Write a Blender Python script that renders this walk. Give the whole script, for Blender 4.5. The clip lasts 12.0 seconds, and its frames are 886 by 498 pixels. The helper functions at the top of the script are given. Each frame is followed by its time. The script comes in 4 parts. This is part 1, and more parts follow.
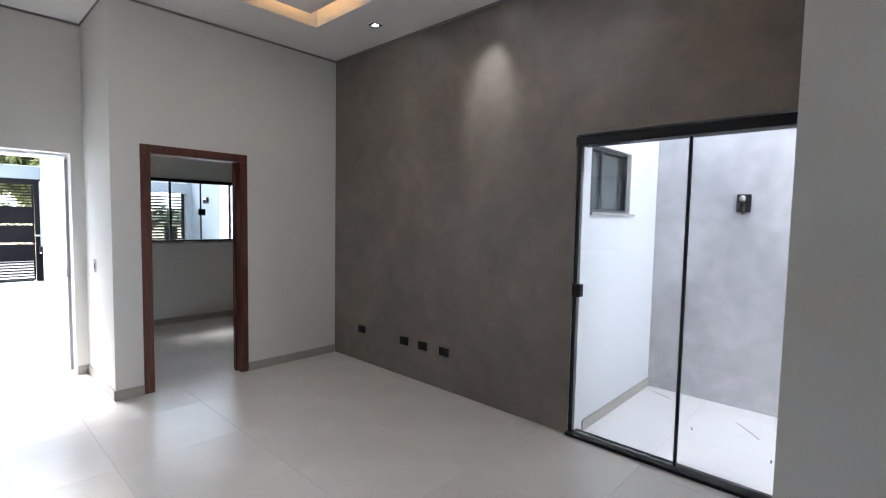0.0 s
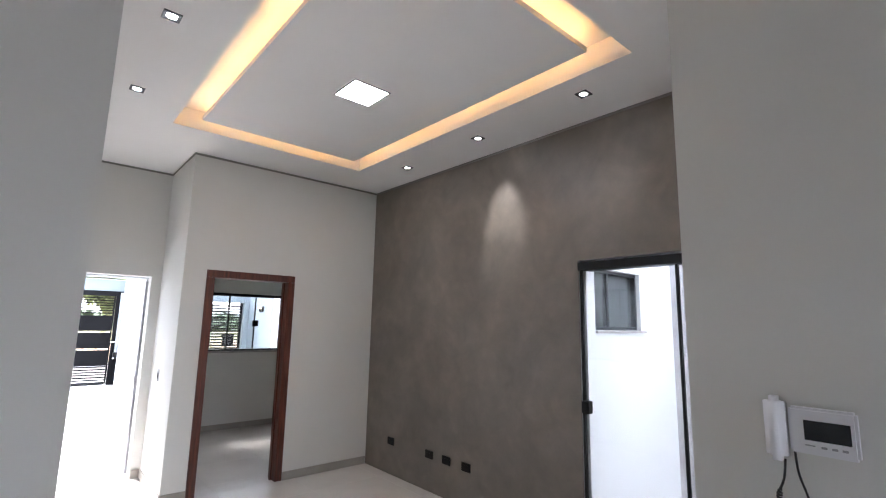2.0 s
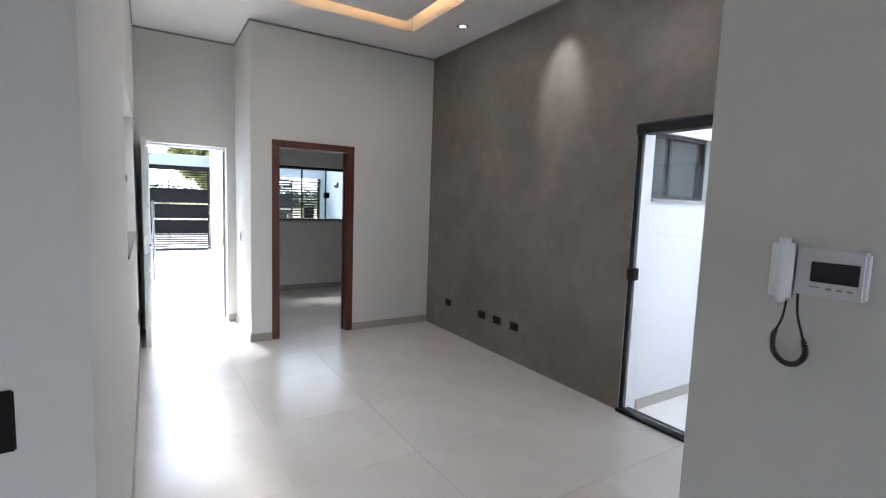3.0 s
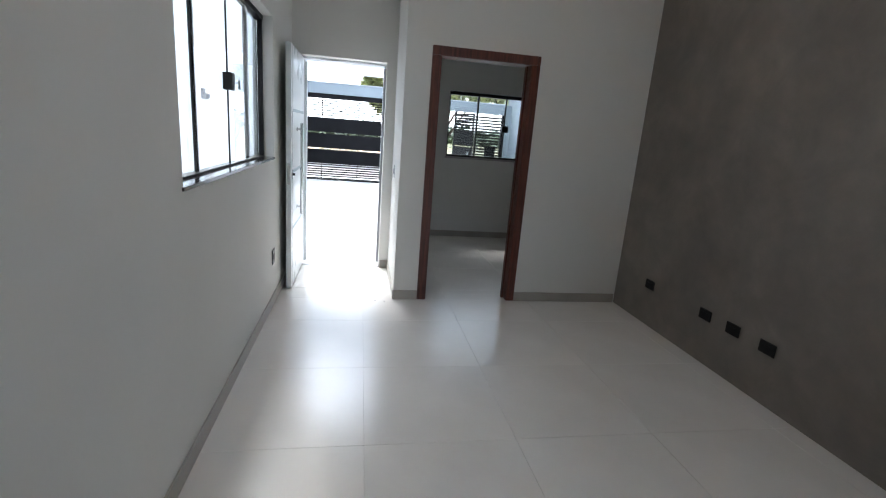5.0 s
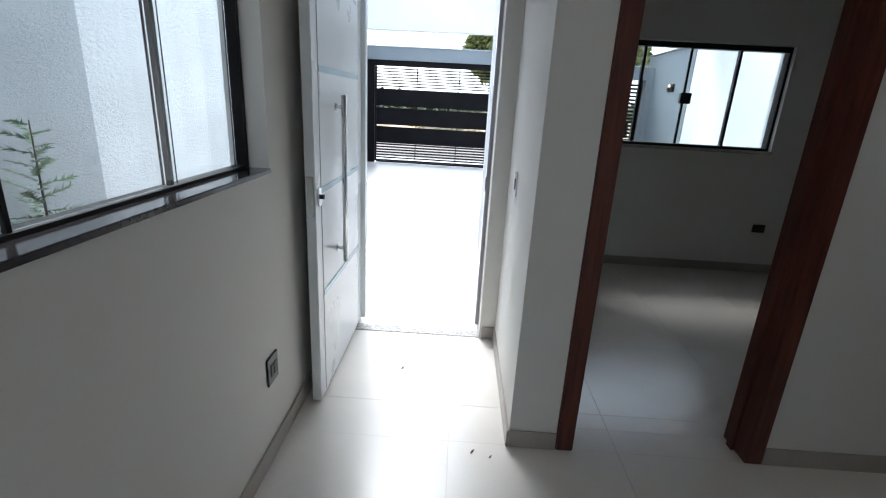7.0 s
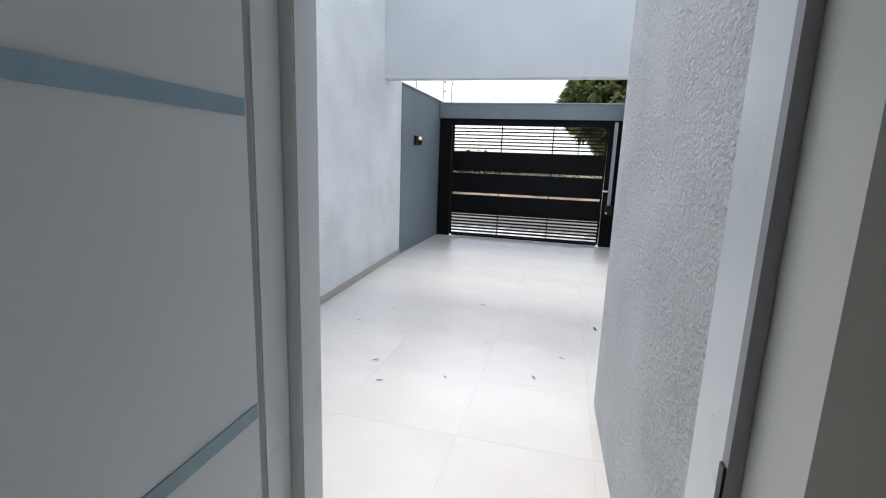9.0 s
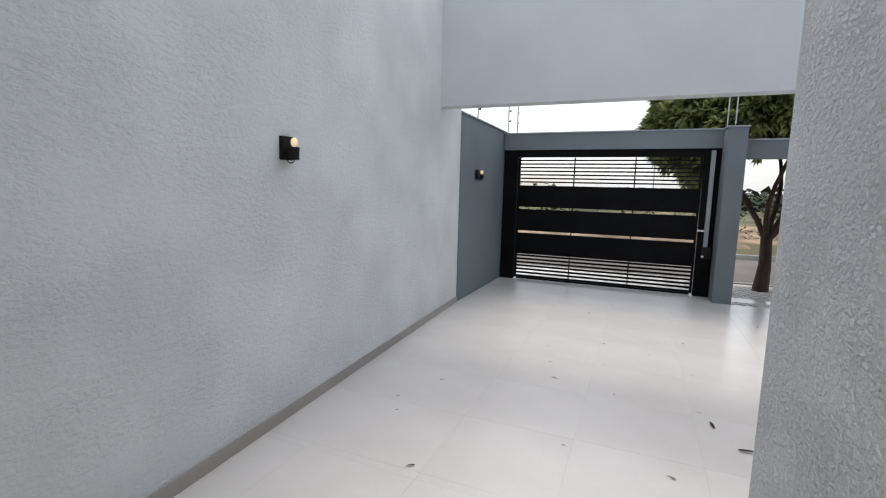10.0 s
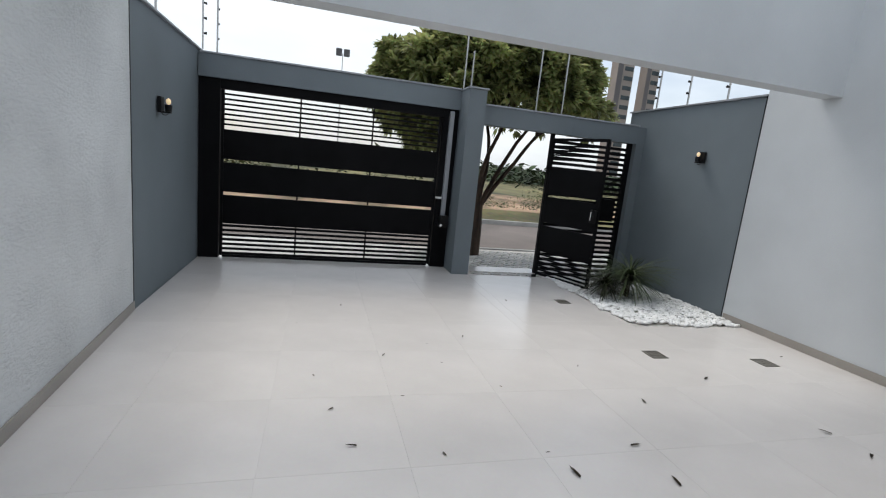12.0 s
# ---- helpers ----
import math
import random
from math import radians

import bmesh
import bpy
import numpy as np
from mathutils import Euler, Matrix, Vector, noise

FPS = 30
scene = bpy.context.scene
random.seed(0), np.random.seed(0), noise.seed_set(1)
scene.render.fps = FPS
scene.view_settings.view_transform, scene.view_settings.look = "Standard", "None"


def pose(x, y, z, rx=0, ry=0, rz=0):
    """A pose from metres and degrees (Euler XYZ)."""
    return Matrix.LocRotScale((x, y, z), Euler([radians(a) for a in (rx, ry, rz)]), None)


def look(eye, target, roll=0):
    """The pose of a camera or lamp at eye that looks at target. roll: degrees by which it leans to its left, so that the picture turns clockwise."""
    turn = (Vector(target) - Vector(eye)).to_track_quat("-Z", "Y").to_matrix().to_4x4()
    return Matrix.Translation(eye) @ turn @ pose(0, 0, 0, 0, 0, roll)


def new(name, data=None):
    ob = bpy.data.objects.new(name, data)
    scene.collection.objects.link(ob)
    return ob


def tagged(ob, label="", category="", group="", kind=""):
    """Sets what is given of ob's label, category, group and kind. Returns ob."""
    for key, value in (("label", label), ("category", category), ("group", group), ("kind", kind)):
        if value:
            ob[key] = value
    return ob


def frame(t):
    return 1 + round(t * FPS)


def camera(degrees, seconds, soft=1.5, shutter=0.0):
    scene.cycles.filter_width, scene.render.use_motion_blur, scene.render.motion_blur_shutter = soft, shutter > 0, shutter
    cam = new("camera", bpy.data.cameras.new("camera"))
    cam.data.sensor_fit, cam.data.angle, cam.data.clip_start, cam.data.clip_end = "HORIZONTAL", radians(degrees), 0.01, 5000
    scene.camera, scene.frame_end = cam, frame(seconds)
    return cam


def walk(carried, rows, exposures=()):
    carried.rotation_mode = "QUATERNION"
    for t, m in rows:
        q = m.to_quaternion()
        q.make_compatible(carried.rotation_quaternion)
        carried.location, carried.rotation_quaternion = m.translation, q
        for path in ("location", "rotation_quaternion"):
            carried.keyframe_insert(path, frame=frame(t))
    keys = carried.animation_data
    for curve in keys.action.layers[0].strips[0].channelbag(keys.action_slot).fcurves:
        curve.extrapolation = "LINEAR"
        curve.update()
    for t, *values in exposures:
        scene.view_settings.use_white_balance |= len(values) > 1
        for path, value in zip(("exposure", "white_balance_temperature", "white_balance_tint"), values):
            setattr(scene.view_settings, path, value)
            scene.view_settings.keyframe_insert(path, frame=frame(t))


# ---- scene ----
cam = camera(86.8, 12.0, soft=1.15)
PATH = [
    (0, (0.21, 0.852, 1.555), (1.675, 2.208, 1.427), 1.1),
    (0.5, (0.175, 0.766, 1.619), (1.522, 2.242, 1.709), 2.9),
    (1, (0.183, 0.611, 1.684), (1.476, 2.112, 1.957), 3.0),
    (1.5, (0.128, 0.481, 1.728), (1.403, 1.971, 2.121), 2.2),
    (2, (0.107, 0.387, 1.666), (1.402, 1.879, 1.975), 1.2),
    (2.5, (0.166, 0.283, 1.614), (1.396, 1.859, 1.651), 1.2),
    (3, (0.274, 0.241, 1.55), (1.335, 1.924, 1.349), 2.0),
    (3.5, (0.426, 0.38, 1.525), (1.352, 2.122, 1.202), 3.1),
    (3.7, (0.433, 0.47, 1.519), (1.326, 2.226, 1.171), 3.7),
    (5.5, (0.93, 1.977, 1.435), (1.06, 3.895, 0.882), 4.6),
    (6, (0.926, 2.542, 1.426), (0.93, 4.438, 0.789), 4.7),
    (6.5, (0.933, 3.05, 1.422), (0.912, 4.951, 0.799), 4.0),
    (7, (0.875, 3.646, 1.454), (0.827, 5.552, 0.851), 3.1),
    (7.2, (0.842, 3.88, 1.458), (0.785, 5.786, 0.857), 3.1),
    (8.8, (0.733, 5.580, 1.485), (0.394, 7.506, 1.064), 2.4),
    (9, (0.735, 5.784, 1.488), (0.316, 7.702, 1.110), 2.1),
    (9.2, (0.711, 5.984, 1.505), (0.211, 7.889, 1.165), 2.2),
    (9.5, (0.658, 6.264, 1.503), (0.056, 8.148, 1.210), 2.0),
    (10, (0.565, 6.684, 1.525), (-0.132, 8.543, 1.277), 1.5),
    (10.5, (0.459, 7.114, 1.518), (-0.058, 9.025, 1.236), 3.1),
    (11, (0.275, 7.527, 1.469), (0.218, 9.503, 1.172), 3.7),
    (11.5, (0.084, 7.981, 1.451), (0.427, 9.927, 1.143), 5.2),
    (12, (-0.200, 8.363, 1.474), (0.394, 10.240, 1.124), 5.8),
]
walk(cam, [(t, look(eye, target, roll)) for t, eye, target, roll in PATH],
     exposures=[(0.0, 3.38, 6050, 11), (1.0, 3.63, 6100, 13), (2.0, 3.73, 6150, 14), (2.6, 3.65, 6050, 12), (3.7, 3.38, 6000, 11),
                (5.5, 2.62, 5900, 7), (7.2, 2.03, 5950, 7), (8.8, 1.05, 6200, 8), (9.5, 0.7, 6550, 10),
                (10.5, 0.42, 6600, 9), (12.0, 0.32, 6550, 8)])

# ---- world, sun, exposure ----
world = bpy.data.worlds.new("sky")
scene.world = world
world.use_nodes = True
wn, wl = world.node_tree.nodes, world.node_tree.links
wn.clear()
w_out = wn.new("ShaderNodeOutputWorld")
w_bg = wn.new("ShaderNodeBackground")
w_sky = wn.new("ShaderNodeTexSky")
w_sky.sky_type = "NISHITA"
w_sky.sun_disc = False
w_sky.sun_elevation = radians(58)
w_sky.sun_rotation = radians(-15)
w_sky.air_density, w_sky.dust_density, w_sky.ozone_density = 1.0, 3.0, 1.0
w_bg.inputs["Strength"].default_value = 0.12
# thin cloud cover over the blue
w_tc = wn.new("ShaderNodeTexCoord")
w_map = wn.new("ShaderNodeMapping")
w_map.inputs["Scale"].default_value = (1.0, 1.0, 2.6)
w_noise = wn.new("ShaderNodeTexNoise")
w_noise.inputs["Scale"].default_value = 2.3
w_noise.inputs["Detail"].default_value = 7
w_ramp = wn.new("ShaderNodeValToRGB")
w_ramp.color_ramp.elements[0].position, w_ramp.color_ramp.elements[0].color = 0.36, (0.36, 0.36, 0.36, 1)
w_ramp.color_ramp.elements[1].position, w_ramp.color_ramp.elements[1].color = 0.6, (0.92, 0.92, 0.92, 1)
w_mix = wn.new("ShaderNodeMix")
w_mix.data_type = "RGBA"
w_mix.inputs[7].default_value = (7.1, 7.55, 8.2, 1)
wl.new(w_tc.outputs["Generated"], w_map.inputs["Vector"])
wl.new(w_map.outputs["Vector"], w_noise.inputs["Vector"])
wl.new(w_noise.outputs["Fac"], w_ramp.inputs["Fac"])
wl.new(w_ramp.outputs["Color"], w_mix.inputs[0])
wl.new(w_sky.outputs["Color"], w_mix.inputs[6])
wl.new(w_mix.outputs[2], w_bg.inputs["Color"])
wl.new(w_bg.outputs["Background"], w_out.inputs["Surface"])

sun_data = bpy.data.lights.new("sun", "SUN")
sun_data.energy, sun_data.angle, sun_data.color = 1.25, radians(25), (1.0, 0.96, 0.9)
sun = new("sun", sun_data)
sun.matrix_world = pose(0, 0, 20, 32, 0, 195)


# ---- materials ----
def mat(name, color, rough=0.6, metal=0.0, spread=0.06, scale=3.0, fine=60.0, bump=0.05, fine_bump=0.0,
        stretch=(1, 1, 1), piece=0.0, spec=0.5, second=None):
    """A surface with tone variation at two scales, roughness variation and relief, in metres."""
    m = bpy.data.materials.new(name)
    m.use_nodes = True
    n, l = m.node_tree.nodes, m.node_tree.links
    b = n["Principled BSDF"]
    b.inputs["Metallic"].default_value = metal
    b.inputs["Specular IOR Level"].default_value = spec
    tc = n.new("ShaderNodeTexCoord")
    mp = n.new("ShaderNodeMapping")
    mp.inputs["Scale"].default_value = stretch
    l.new(tc.outputs["Object"], mp.inputs["Vector"])
    big = n.new("ShaderNodeTexNoise")
    big.inputs["Scale"].default_value, big.inputs["Detail"].default_value = scale, 6
    small = n.new("ShaderNodeTexNoise")
    small.inputs["Scale"].default_value, small.inputs["Detail"].default_value = fine, 4
    for t in (big, small):
        l.new(mp.outputs["Vector"], t.inputs["Vector"])
    dark = [max(0, c * (1 - spread * 2.2)) for c in color]
    light = second or [min(1, c * (1 + spread * 1.4)) for c in color]
    ramp = n.new("ShaderNodeValToRGB")
    ramp.color_ramp.elements[0].position, ramp.color_ramp.elements[0].color = 0.3, (*dark, 1)
    ramp.color_ramp.elements[1].position, ramp.color_ramp.elements[1].color = 0.7, (*light, 1)
    l.new(big.outputs["Fac"], ramp.inputs["Fac"])
    mix = n.new("ShaderNodeMix")
    mix.data_type, mix.blend_type = "RGBA", "OVERLAY"
    mix.inputs[0].default_value = min(0.5, spread * 2)
    l.new(ramp.outputs["Color"], mix.inputs[6])
    l.new(small.outputs["Color"], mix.inputs[7])
    sat = n.new("ShaderNodeHueSaturation")
    sat.inputs["Saturation"].default_value = 0.98
    l.new(mix.outputs[2], sat.inputs["Color"])
    if piece:
        info = n.new("ShaderNodeObjectInfo")
        rng = n.new("ShaderNodeMapRange")
        rng.inputs["To Min"].default_value, rng.inputs["To Max"].default_value = 1 - piece, 1 + piece
        l.new(info.outputs["Random"], rng.inputs["Value"])
        l.new(rng.outputs["Result"], sat.inputs["Value"])
    l.new(sat.outputs["Color"], b.inputs["Base Color"])
    rr = n.new("ShaderNodeMapRange")
    rr.inputs["To Min"].default_value, rr.inputs["To Max"].default_value = max(0.02, rough * 0.85), min(1, rough * 1.15)
    l.new(big.outputs["Fac"], rr.inputs["Value"])
    l.new(rr.outputs["Result"], b.inputs["Roughness"])
    if bump or fine_bump:
        b1 = n.new("ShaderNodeBump")
        b1.inputs["Strength"].default_value, b1.inputs["Distance"].default_value = bump, 0.01
        l.new(big.outputs["Fac"], b1.inputs["Height"])
        b2 = n.new("ShaderNodeBump")
        b2.inputs["Strength"].default_value, b2.inputs["Distance"].default_value = max(bump * 0.5, fine_bump), 0.004
        l.new(small.outputs["Fac"], b2.inputs["Height"])
        l.new(b1.outputs["Normal"], b2.inputs["Normal"])
        l.new(b2.outputs["Normal"], b.inputs["Normal"])
    return m


def glass_mat(name, tint, rough=0.0):
    m = bpy.data.materials.new(name)
    m.use_nodes = True
    b = m.node_tree.nodes["Principled BSDF"]
    b.inputs["Base Color"].default_value = (*tint, 1)
    b.inputs["Roughness"].default_value = rough
    b.inputs["IOR"].default_value = 1.45
    b.inputs["Transmission Weight"].default_value = 1.0
    return m


def glow_mat(name, color, strength):
    m = bpy.data.materials.new(name)
    m.use_nodes = True
    b = m.node_tree.nodes["Principled BSDF"]
    b.inputs["Base Color"].default_value = (*color, 1)
    b.inputs["Emission Color"].default_value = (*color, 1)
    b.inputs["Emission Strength"].default_value = strength
    return m


def stucco_mat(name, color, size=46, depth=0.8, patch=0.25):
    """Trowelled textured render: flat ragged flakes with pitted ground between, worked unevenly."""
    m = mat(name, color, rough=0.85, spread=0.05, scale=1.6, fine=120, bump=0.0)
    n, l = m.node_tree.nodes, m.node_tree.links
    b = n["Principled BSDF"]
    tc = n.new("ShaderNodeTexCoord")
    mp = n.new("ShaderNodeMapping")
    mp.inputs["Scale"].default_value = (1, 0.75, 1.25)
    l.new(tc.outputs["Object"], mp.inputs["Vector"])

    def grain(scale, detail, rough, warp):
        t = n.new("ShaderNodeTexNoise")
        t.inputs["Scale"].default_value, t.inputs["Detail"].default_value = scale, detail
        t.inputs["Roughness"].default_value, t.inputs["Distortion"].default_value = rough, warp
        l.new(mp.outputs["Vector"], t.inputs["Vector"])
        return t.outputs["Fac"]

    a, c, big = grain(size, 5, 0.6, 0.4), grain(size * 3.1, 4, 0.65, 0.3), grain(2.6, 4, 0.6, 0.0)
    flake = n.new("ShaderNodeMapRange")
    flake.interpolation_type = "SMOOTHSTEP"
    flake.inputs["From Min"].default_value, flake.inputs["From Max"].default_value = 0.36, 0.64
    l.new(a, flake.inputs["Value"])
    strength = n.new("ShaderNodeMapRange")
    strength.inputs["From Min"].default_value, strength.inputs["From Max"].default_value = 0.38, 0.62
    strength.inputs["To Min"].default_value, strength.inputs["To Max"].default_value = depth * patch, depth
    l.new(big, strength.inputs["Value"])
    b1 = n.new("ShaderNodeBump")
    b1.inputs["Distance"].default_value = 0.02
    l.new(strength.outputs["Result"], b1.inputs["Strength"])
    l.new(flake.outputs["Result"], b1.inputs["Height"])
    b2 = n.new("ShaderNodeBump")
    b2.inputs["Strength"].default_value, b2.inputs["Distance"].default_value = 0.9 * depth, 0.006
    l.new(c, b2.inputs["Height"])
    l.new(b1.outputs["Normal"], b2.inputs["Normal"])
    l.new(b2.outputs["Normal"], b.inputs["Normal"])
    return m


def cement_mat(name, color, rough=0.42):
    """Burnished cement: cloudy trowelled patches over faint sweeps, with paler worn spots."""
    m = mat(name, color, rough=rough, spread=0.03, scale=9, fine=70, bump=0.015, spec=0.45)
    n, l = m.node_tree.nodes, m.node_tree.links
    b = n["Principled BSDF"]
    tone = b.inputs["Base Color"].links[0].from_socket
    tc = n.new("ShaderNodeTexCoord")
    for scale, warp, low, high in ((1.5, 0.7, 0.86, 1.15), (3.6, 1.0, 0.92, 1.09)):
        cloud = n.new("ShaderNodeTexNoise")
        cloud.inputs["Scale"].default_value, cloud.inputs["Detail"].default_value = scale, 7
        cloud.inputs["Roughness"].default_value, cloud.inputs["Distortion"].default_value = 0.58, warp
        l.new(tc.outputs["Object"], cloud.inputs["Vector"])
        amount = n.new("ShaderNodeMapRange")
        amount.inputs["From Min"].default_value, amount.inputs["From Max"].default_value = 0.34, 0.68
        amount.inputs["To Min"].default_value, amount.inputs["To Max"].default_value = low, high
        l.new(cloud.outputs["Fac"], amount.inputs["Value"])
        mul = n.new("ShaderNodeMix")
        mul.data_type, mul.blend_type = "RGBA", "MULTIPLY"
        mul.inputs[0].default_value = 1.0
        l.new(tone, mul.inputs[6])
        l.new(amount.outputs["Result"], mul.inputs[7])
        tone = mul.outputs[2]
    l.new(tone, b.inputs["Base Color"])
    return m


M_WALL = mat("warm_white_paint", (0.70, 0.692, 0.66), rough=0.75, spread=0.02, scale=1.2, fine=140, bump=0.04)
M_CEIL = mat("white_ceiling_paint", (0.86, 0.855, 0.845), rough=0.8, spread=0.015, scale=1.0, fine=120, bump=0.02)
M_CEMENT = cement_mat("burnished_cement", (0.186, 0.160, 0.135))
M_CEMENT_LIGHT = cement_mat("court_cement", (0.44, 0.425, 0.43), 0.6)
M_STUCCO = stucco_mat("light_grey_textured_render", (0.65, 0.66, 0.685), 46, 0.8, 0.8)
M_STUCCO_SOFT = stucco_mat("soft_grey_textured_render", (0.725, 0.745, 0.747), 32, 0.5, 0.5)
# base colour about 0.6 of the boundary wall's M_STUCCO_SOFT
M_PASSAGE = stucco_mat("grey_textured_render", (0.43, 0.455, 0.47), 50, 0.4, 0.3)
M_RENDER = mat("light_grey_render", (0.605, 0.628, 0.645), rough=0.85, spread=0.035, scale=1.1, fine=80, bump=0.12, fine_bump=0.18)
M_DARKWALL = mat("slate_grey_paint", (0.172, 0.202, 0.224), rough=0.8, spread=0.06, scale=0.9, fine=90, bump=0.08, fine_bump=0.12)
M_WHITEWALL = mat("white_exterior_paint", (0.68, 0.69, 0.71), rough=0.8, spread=0.03, scale=1.0, fine=90, bump=0.08)
M_TILE = mat("ivory_porcelain", (0.73, 0.69, 0.645), rough=0.235, spread=0.025, scale=2.2, fine=45, bump=0.012, piece=0.006, spec=1.0)
M_TILE_OUT = mat("ivory_satin_porcelain", (0.665, 0.63, 0.605), rough=0.21, spread=0.03, scale=1.7, fine=45, bump=0.015, piece=0.006, spec=0.5)
M_GROUT = mat("grey_grout", (0.64, 0.605, 0.565), rough=0.9, spread=0.06, scale=8, fine=150)
M_GROUT_OUT = mat("pale_grout", (0.66, 0.625, 0.60), rough=0.9, spread=0.06, scale=8, fine=150)
M_BASE = mat("greige_baseboard", (0.36, 0.33, 0.295), rough=0.35, spread=0.05, scale=3, fine=60)
M_SHADOWLINE = mat("grey_gap_shade", (0.26, 0.25, 0.235), rough=0.8, spread=0.05)
M_WOOD = mat("red_brown_wood", (0.105, 0.027, 0.015), rough=0.4, spread=0.22, scale=6, fine=70, stretch=(9, 9, 0.7), bump=0.05)
M_BLACK = mat("black_coated_metal", (0.008, 0.008, 0.009), rough=0.5, spread=0.1, scale=6, fine=200, bump=0.02, spec=0.25)
M_GATE = mat("matt_black_steel", (0.006, 0.006, 0.007), rough=0.6, spread=0.15, scale=3, fine=150, bump=0.03, spec=0.09)
M_ALU = mat("dark_grey_aluminium", (0.05, 0.055, 0.06), rough=0.32, metal=0.6, spread=0.06, scale=5, fine=150, bump=0.01)
M_SILVER = mat("brushed_aluminium", (0.62, 0.64, 0.66), rough=0.25, metal=1.0, spread=0.03, scale=8, fine=200, bump=0.01)
M_STRIP = mat("satin_steel_inlay", (0.25, 0.34, 0.39), rough=0.3, metal=0.8, spread=0.04, scale=8, fine=200)
M_LACQ = mat("white_lacquer", (0.73, 0.775, 0.80), rough=0.28, spread=0.012, scale=1.5, fine=90, bump=0.01)
M_GRANITE = mat("dark_granite", (0.03, 0.027, 0.03), rough=0.1, spread=0.12, scale=60, fine=260, bump=0.01)
M_MARBLE = mat("pale_granite_sill", (0.45, 0.43, 0.42), rough=0.25, spread=0.2, scale=50, fine=240)
M_PLASTIC = mat("white_plastic", (0.76, 0.76, 0.79), rough=0.35, spread=0.01, scale=5, fine=100, bump=0.01)
M_SCREEN = mat("black_screen", (0.006, 0.006, 0.009), rough=0.1, spread=0.02, bump=0.0)
M_GREYMARK = mat("grey_print", (0.32, 0.32, 0.34), rough=0.5, spread=0.02, bump=0.0)
M_BLACKPL = mat("black_plastic", (0.008, 0.008, 0.008), rough=0.4, spread=0.05, scale=8, fine=200, bump=0.01, spec=0.25)
M_RUBBER = mat("black_cord_rubber", (0.015, 0.012, 0.012), rough=0.5, spread=0.05, bump=0.02)
M_GLASS = glass_mat("clear_glass", (0.95, 0.98, 0.97))
M_GLASS_GREY = glass_mat("smoked_glass", (0.42, 0.47, 0.48), 0.02)
M_GLASS_GREY.node_tree.nodes["Principled BSDF"].inputs["Transmission Weight"].default_value = 0.88
M_BULB = glow_mat("warm_bulb", (0.9, 0.66, 0.4), 0.45)
M_LED = glow_mat("warm_led", (1.0, 0.55, 0.2), 1.6)
M_PANEL = glow_mat("white_led_panel", (1.0, 1.0, 1.0), 5.0)
M_SPOT = glow_mat("white_led_lens", (1.0, 0.98, 0.94), 6.0)
M_LEAF = mat("mango_leaves", (0.13, 0.18, 0.045), rough=0.36, spread=0.4, scale=3.4, fine=22, bump=0.02, second=(0.46, 0.50, 0.20))
ln_, ll_ = M_LEAF.node_tree.nodes, M_LEAF.node_tree.links
leaf_thin = ln_.new("ShaderNodeBsdfTranslucent")
leaf_mix = ln_.new("ShaderNodeMixShader")
leaf_mix.inputs[0].default_value = 0.6
ll_.new(ln_["Principled BSDF"].inputs["Base Color"].links[0].from_socket, leaf_thin.inputs["Color"])
ll_.new(ln_["Principled BSDF"].outputs["BSDF"], leaf_mix.inputs[1])
ll_.new(leaf_thin.outputs["BSDF"], leaf_mix.inputs[2])
ll_.new(leaf_mix.outputs["Shader"], ln_["Material Output"].inputs["Surface"])
M_BARK = mat("brown_bark", (0.06, 0.038, 0.026), rough=0.9, spread=0.3, scale=9, fine=50, stretch=(1, 1, 0.3), bump=0.5, fine_bump=0.3)
M_SPIKE_DARK = mat("dark_strap_leaves", (0.02, 0.03, 0.014), rough=0.5, spread=0.35, scale=9, fine=60, second=(0.055, 0.06, 0.03))
M_SPIKE = mat("dracaena_leaves", (0.035, 0.065, 0.02), rough=0.45, spread=0.35, scale=9, fine=60, second=(0.10, 0.14, 0.05))
M_FERN = mat("pale_conifer_leaves", (0.12, 0.19, 0.09), rough=0.5, spread=0.3, scale=9, fine=50)
M_PEBBLE = mat("white_pebbles", (0.86, 0.855, 0.84), rough=0.7, spread=0.07, scale=14, fine=80, bump=0.05)
M_SOIL = mat("garden_soil", (0.10, 0.075, 0.05), rough=1.0, spread=0.3, scale=8, fine=60, bump=0.4)
M_SAND = mat("pale_sand_bed", (0.48, 0.46, 0.43), rough=1.0, spread=0.2, scale=12, fine=90, bump=0.3)
M_ASPHALT = mat("dusty_asphalt", (0.165, 0.138, 0.124), rough=0.9, spread=0.15, scale=0.6, fine=160, bump=0.1, fine_bump=0.4)
M_PAVE = mat("pavement_stone", (0.56, 0.55, 0.53), rough=0.85, spread=0.15, scale=2.5, fine=60, bump=0.2, piece=0.14)
M_KERB = mat("kerb_concrete", (0.40, 0.39, 0.37), rough=0.9, spread=0.1, scale=3, fine=60, bump=0.2)
M_EARTH = mat("dry_grass_and_earth", (0.26, 0.19, 0.09), rough=1.0, spread=0.3, scale=0.7, fine=9, bump=0.6, second=(0.50, 0.33, 0.21))
M_GREEN = mat("green_scrub", (0.05, 0.075, 0.025), rough=1.0, spread=0.4, scale=0.5, fine=6, bump=0.6, second=(0.11, 0.12, 0.045))
M_MEADOW = mat("green_meadow", (0.075, 0.085, 0.03), rough=1.0, spread=0.3, scale=0.2, fine=5, bump=0.5, second=(0.24, 0.21, 0.085))
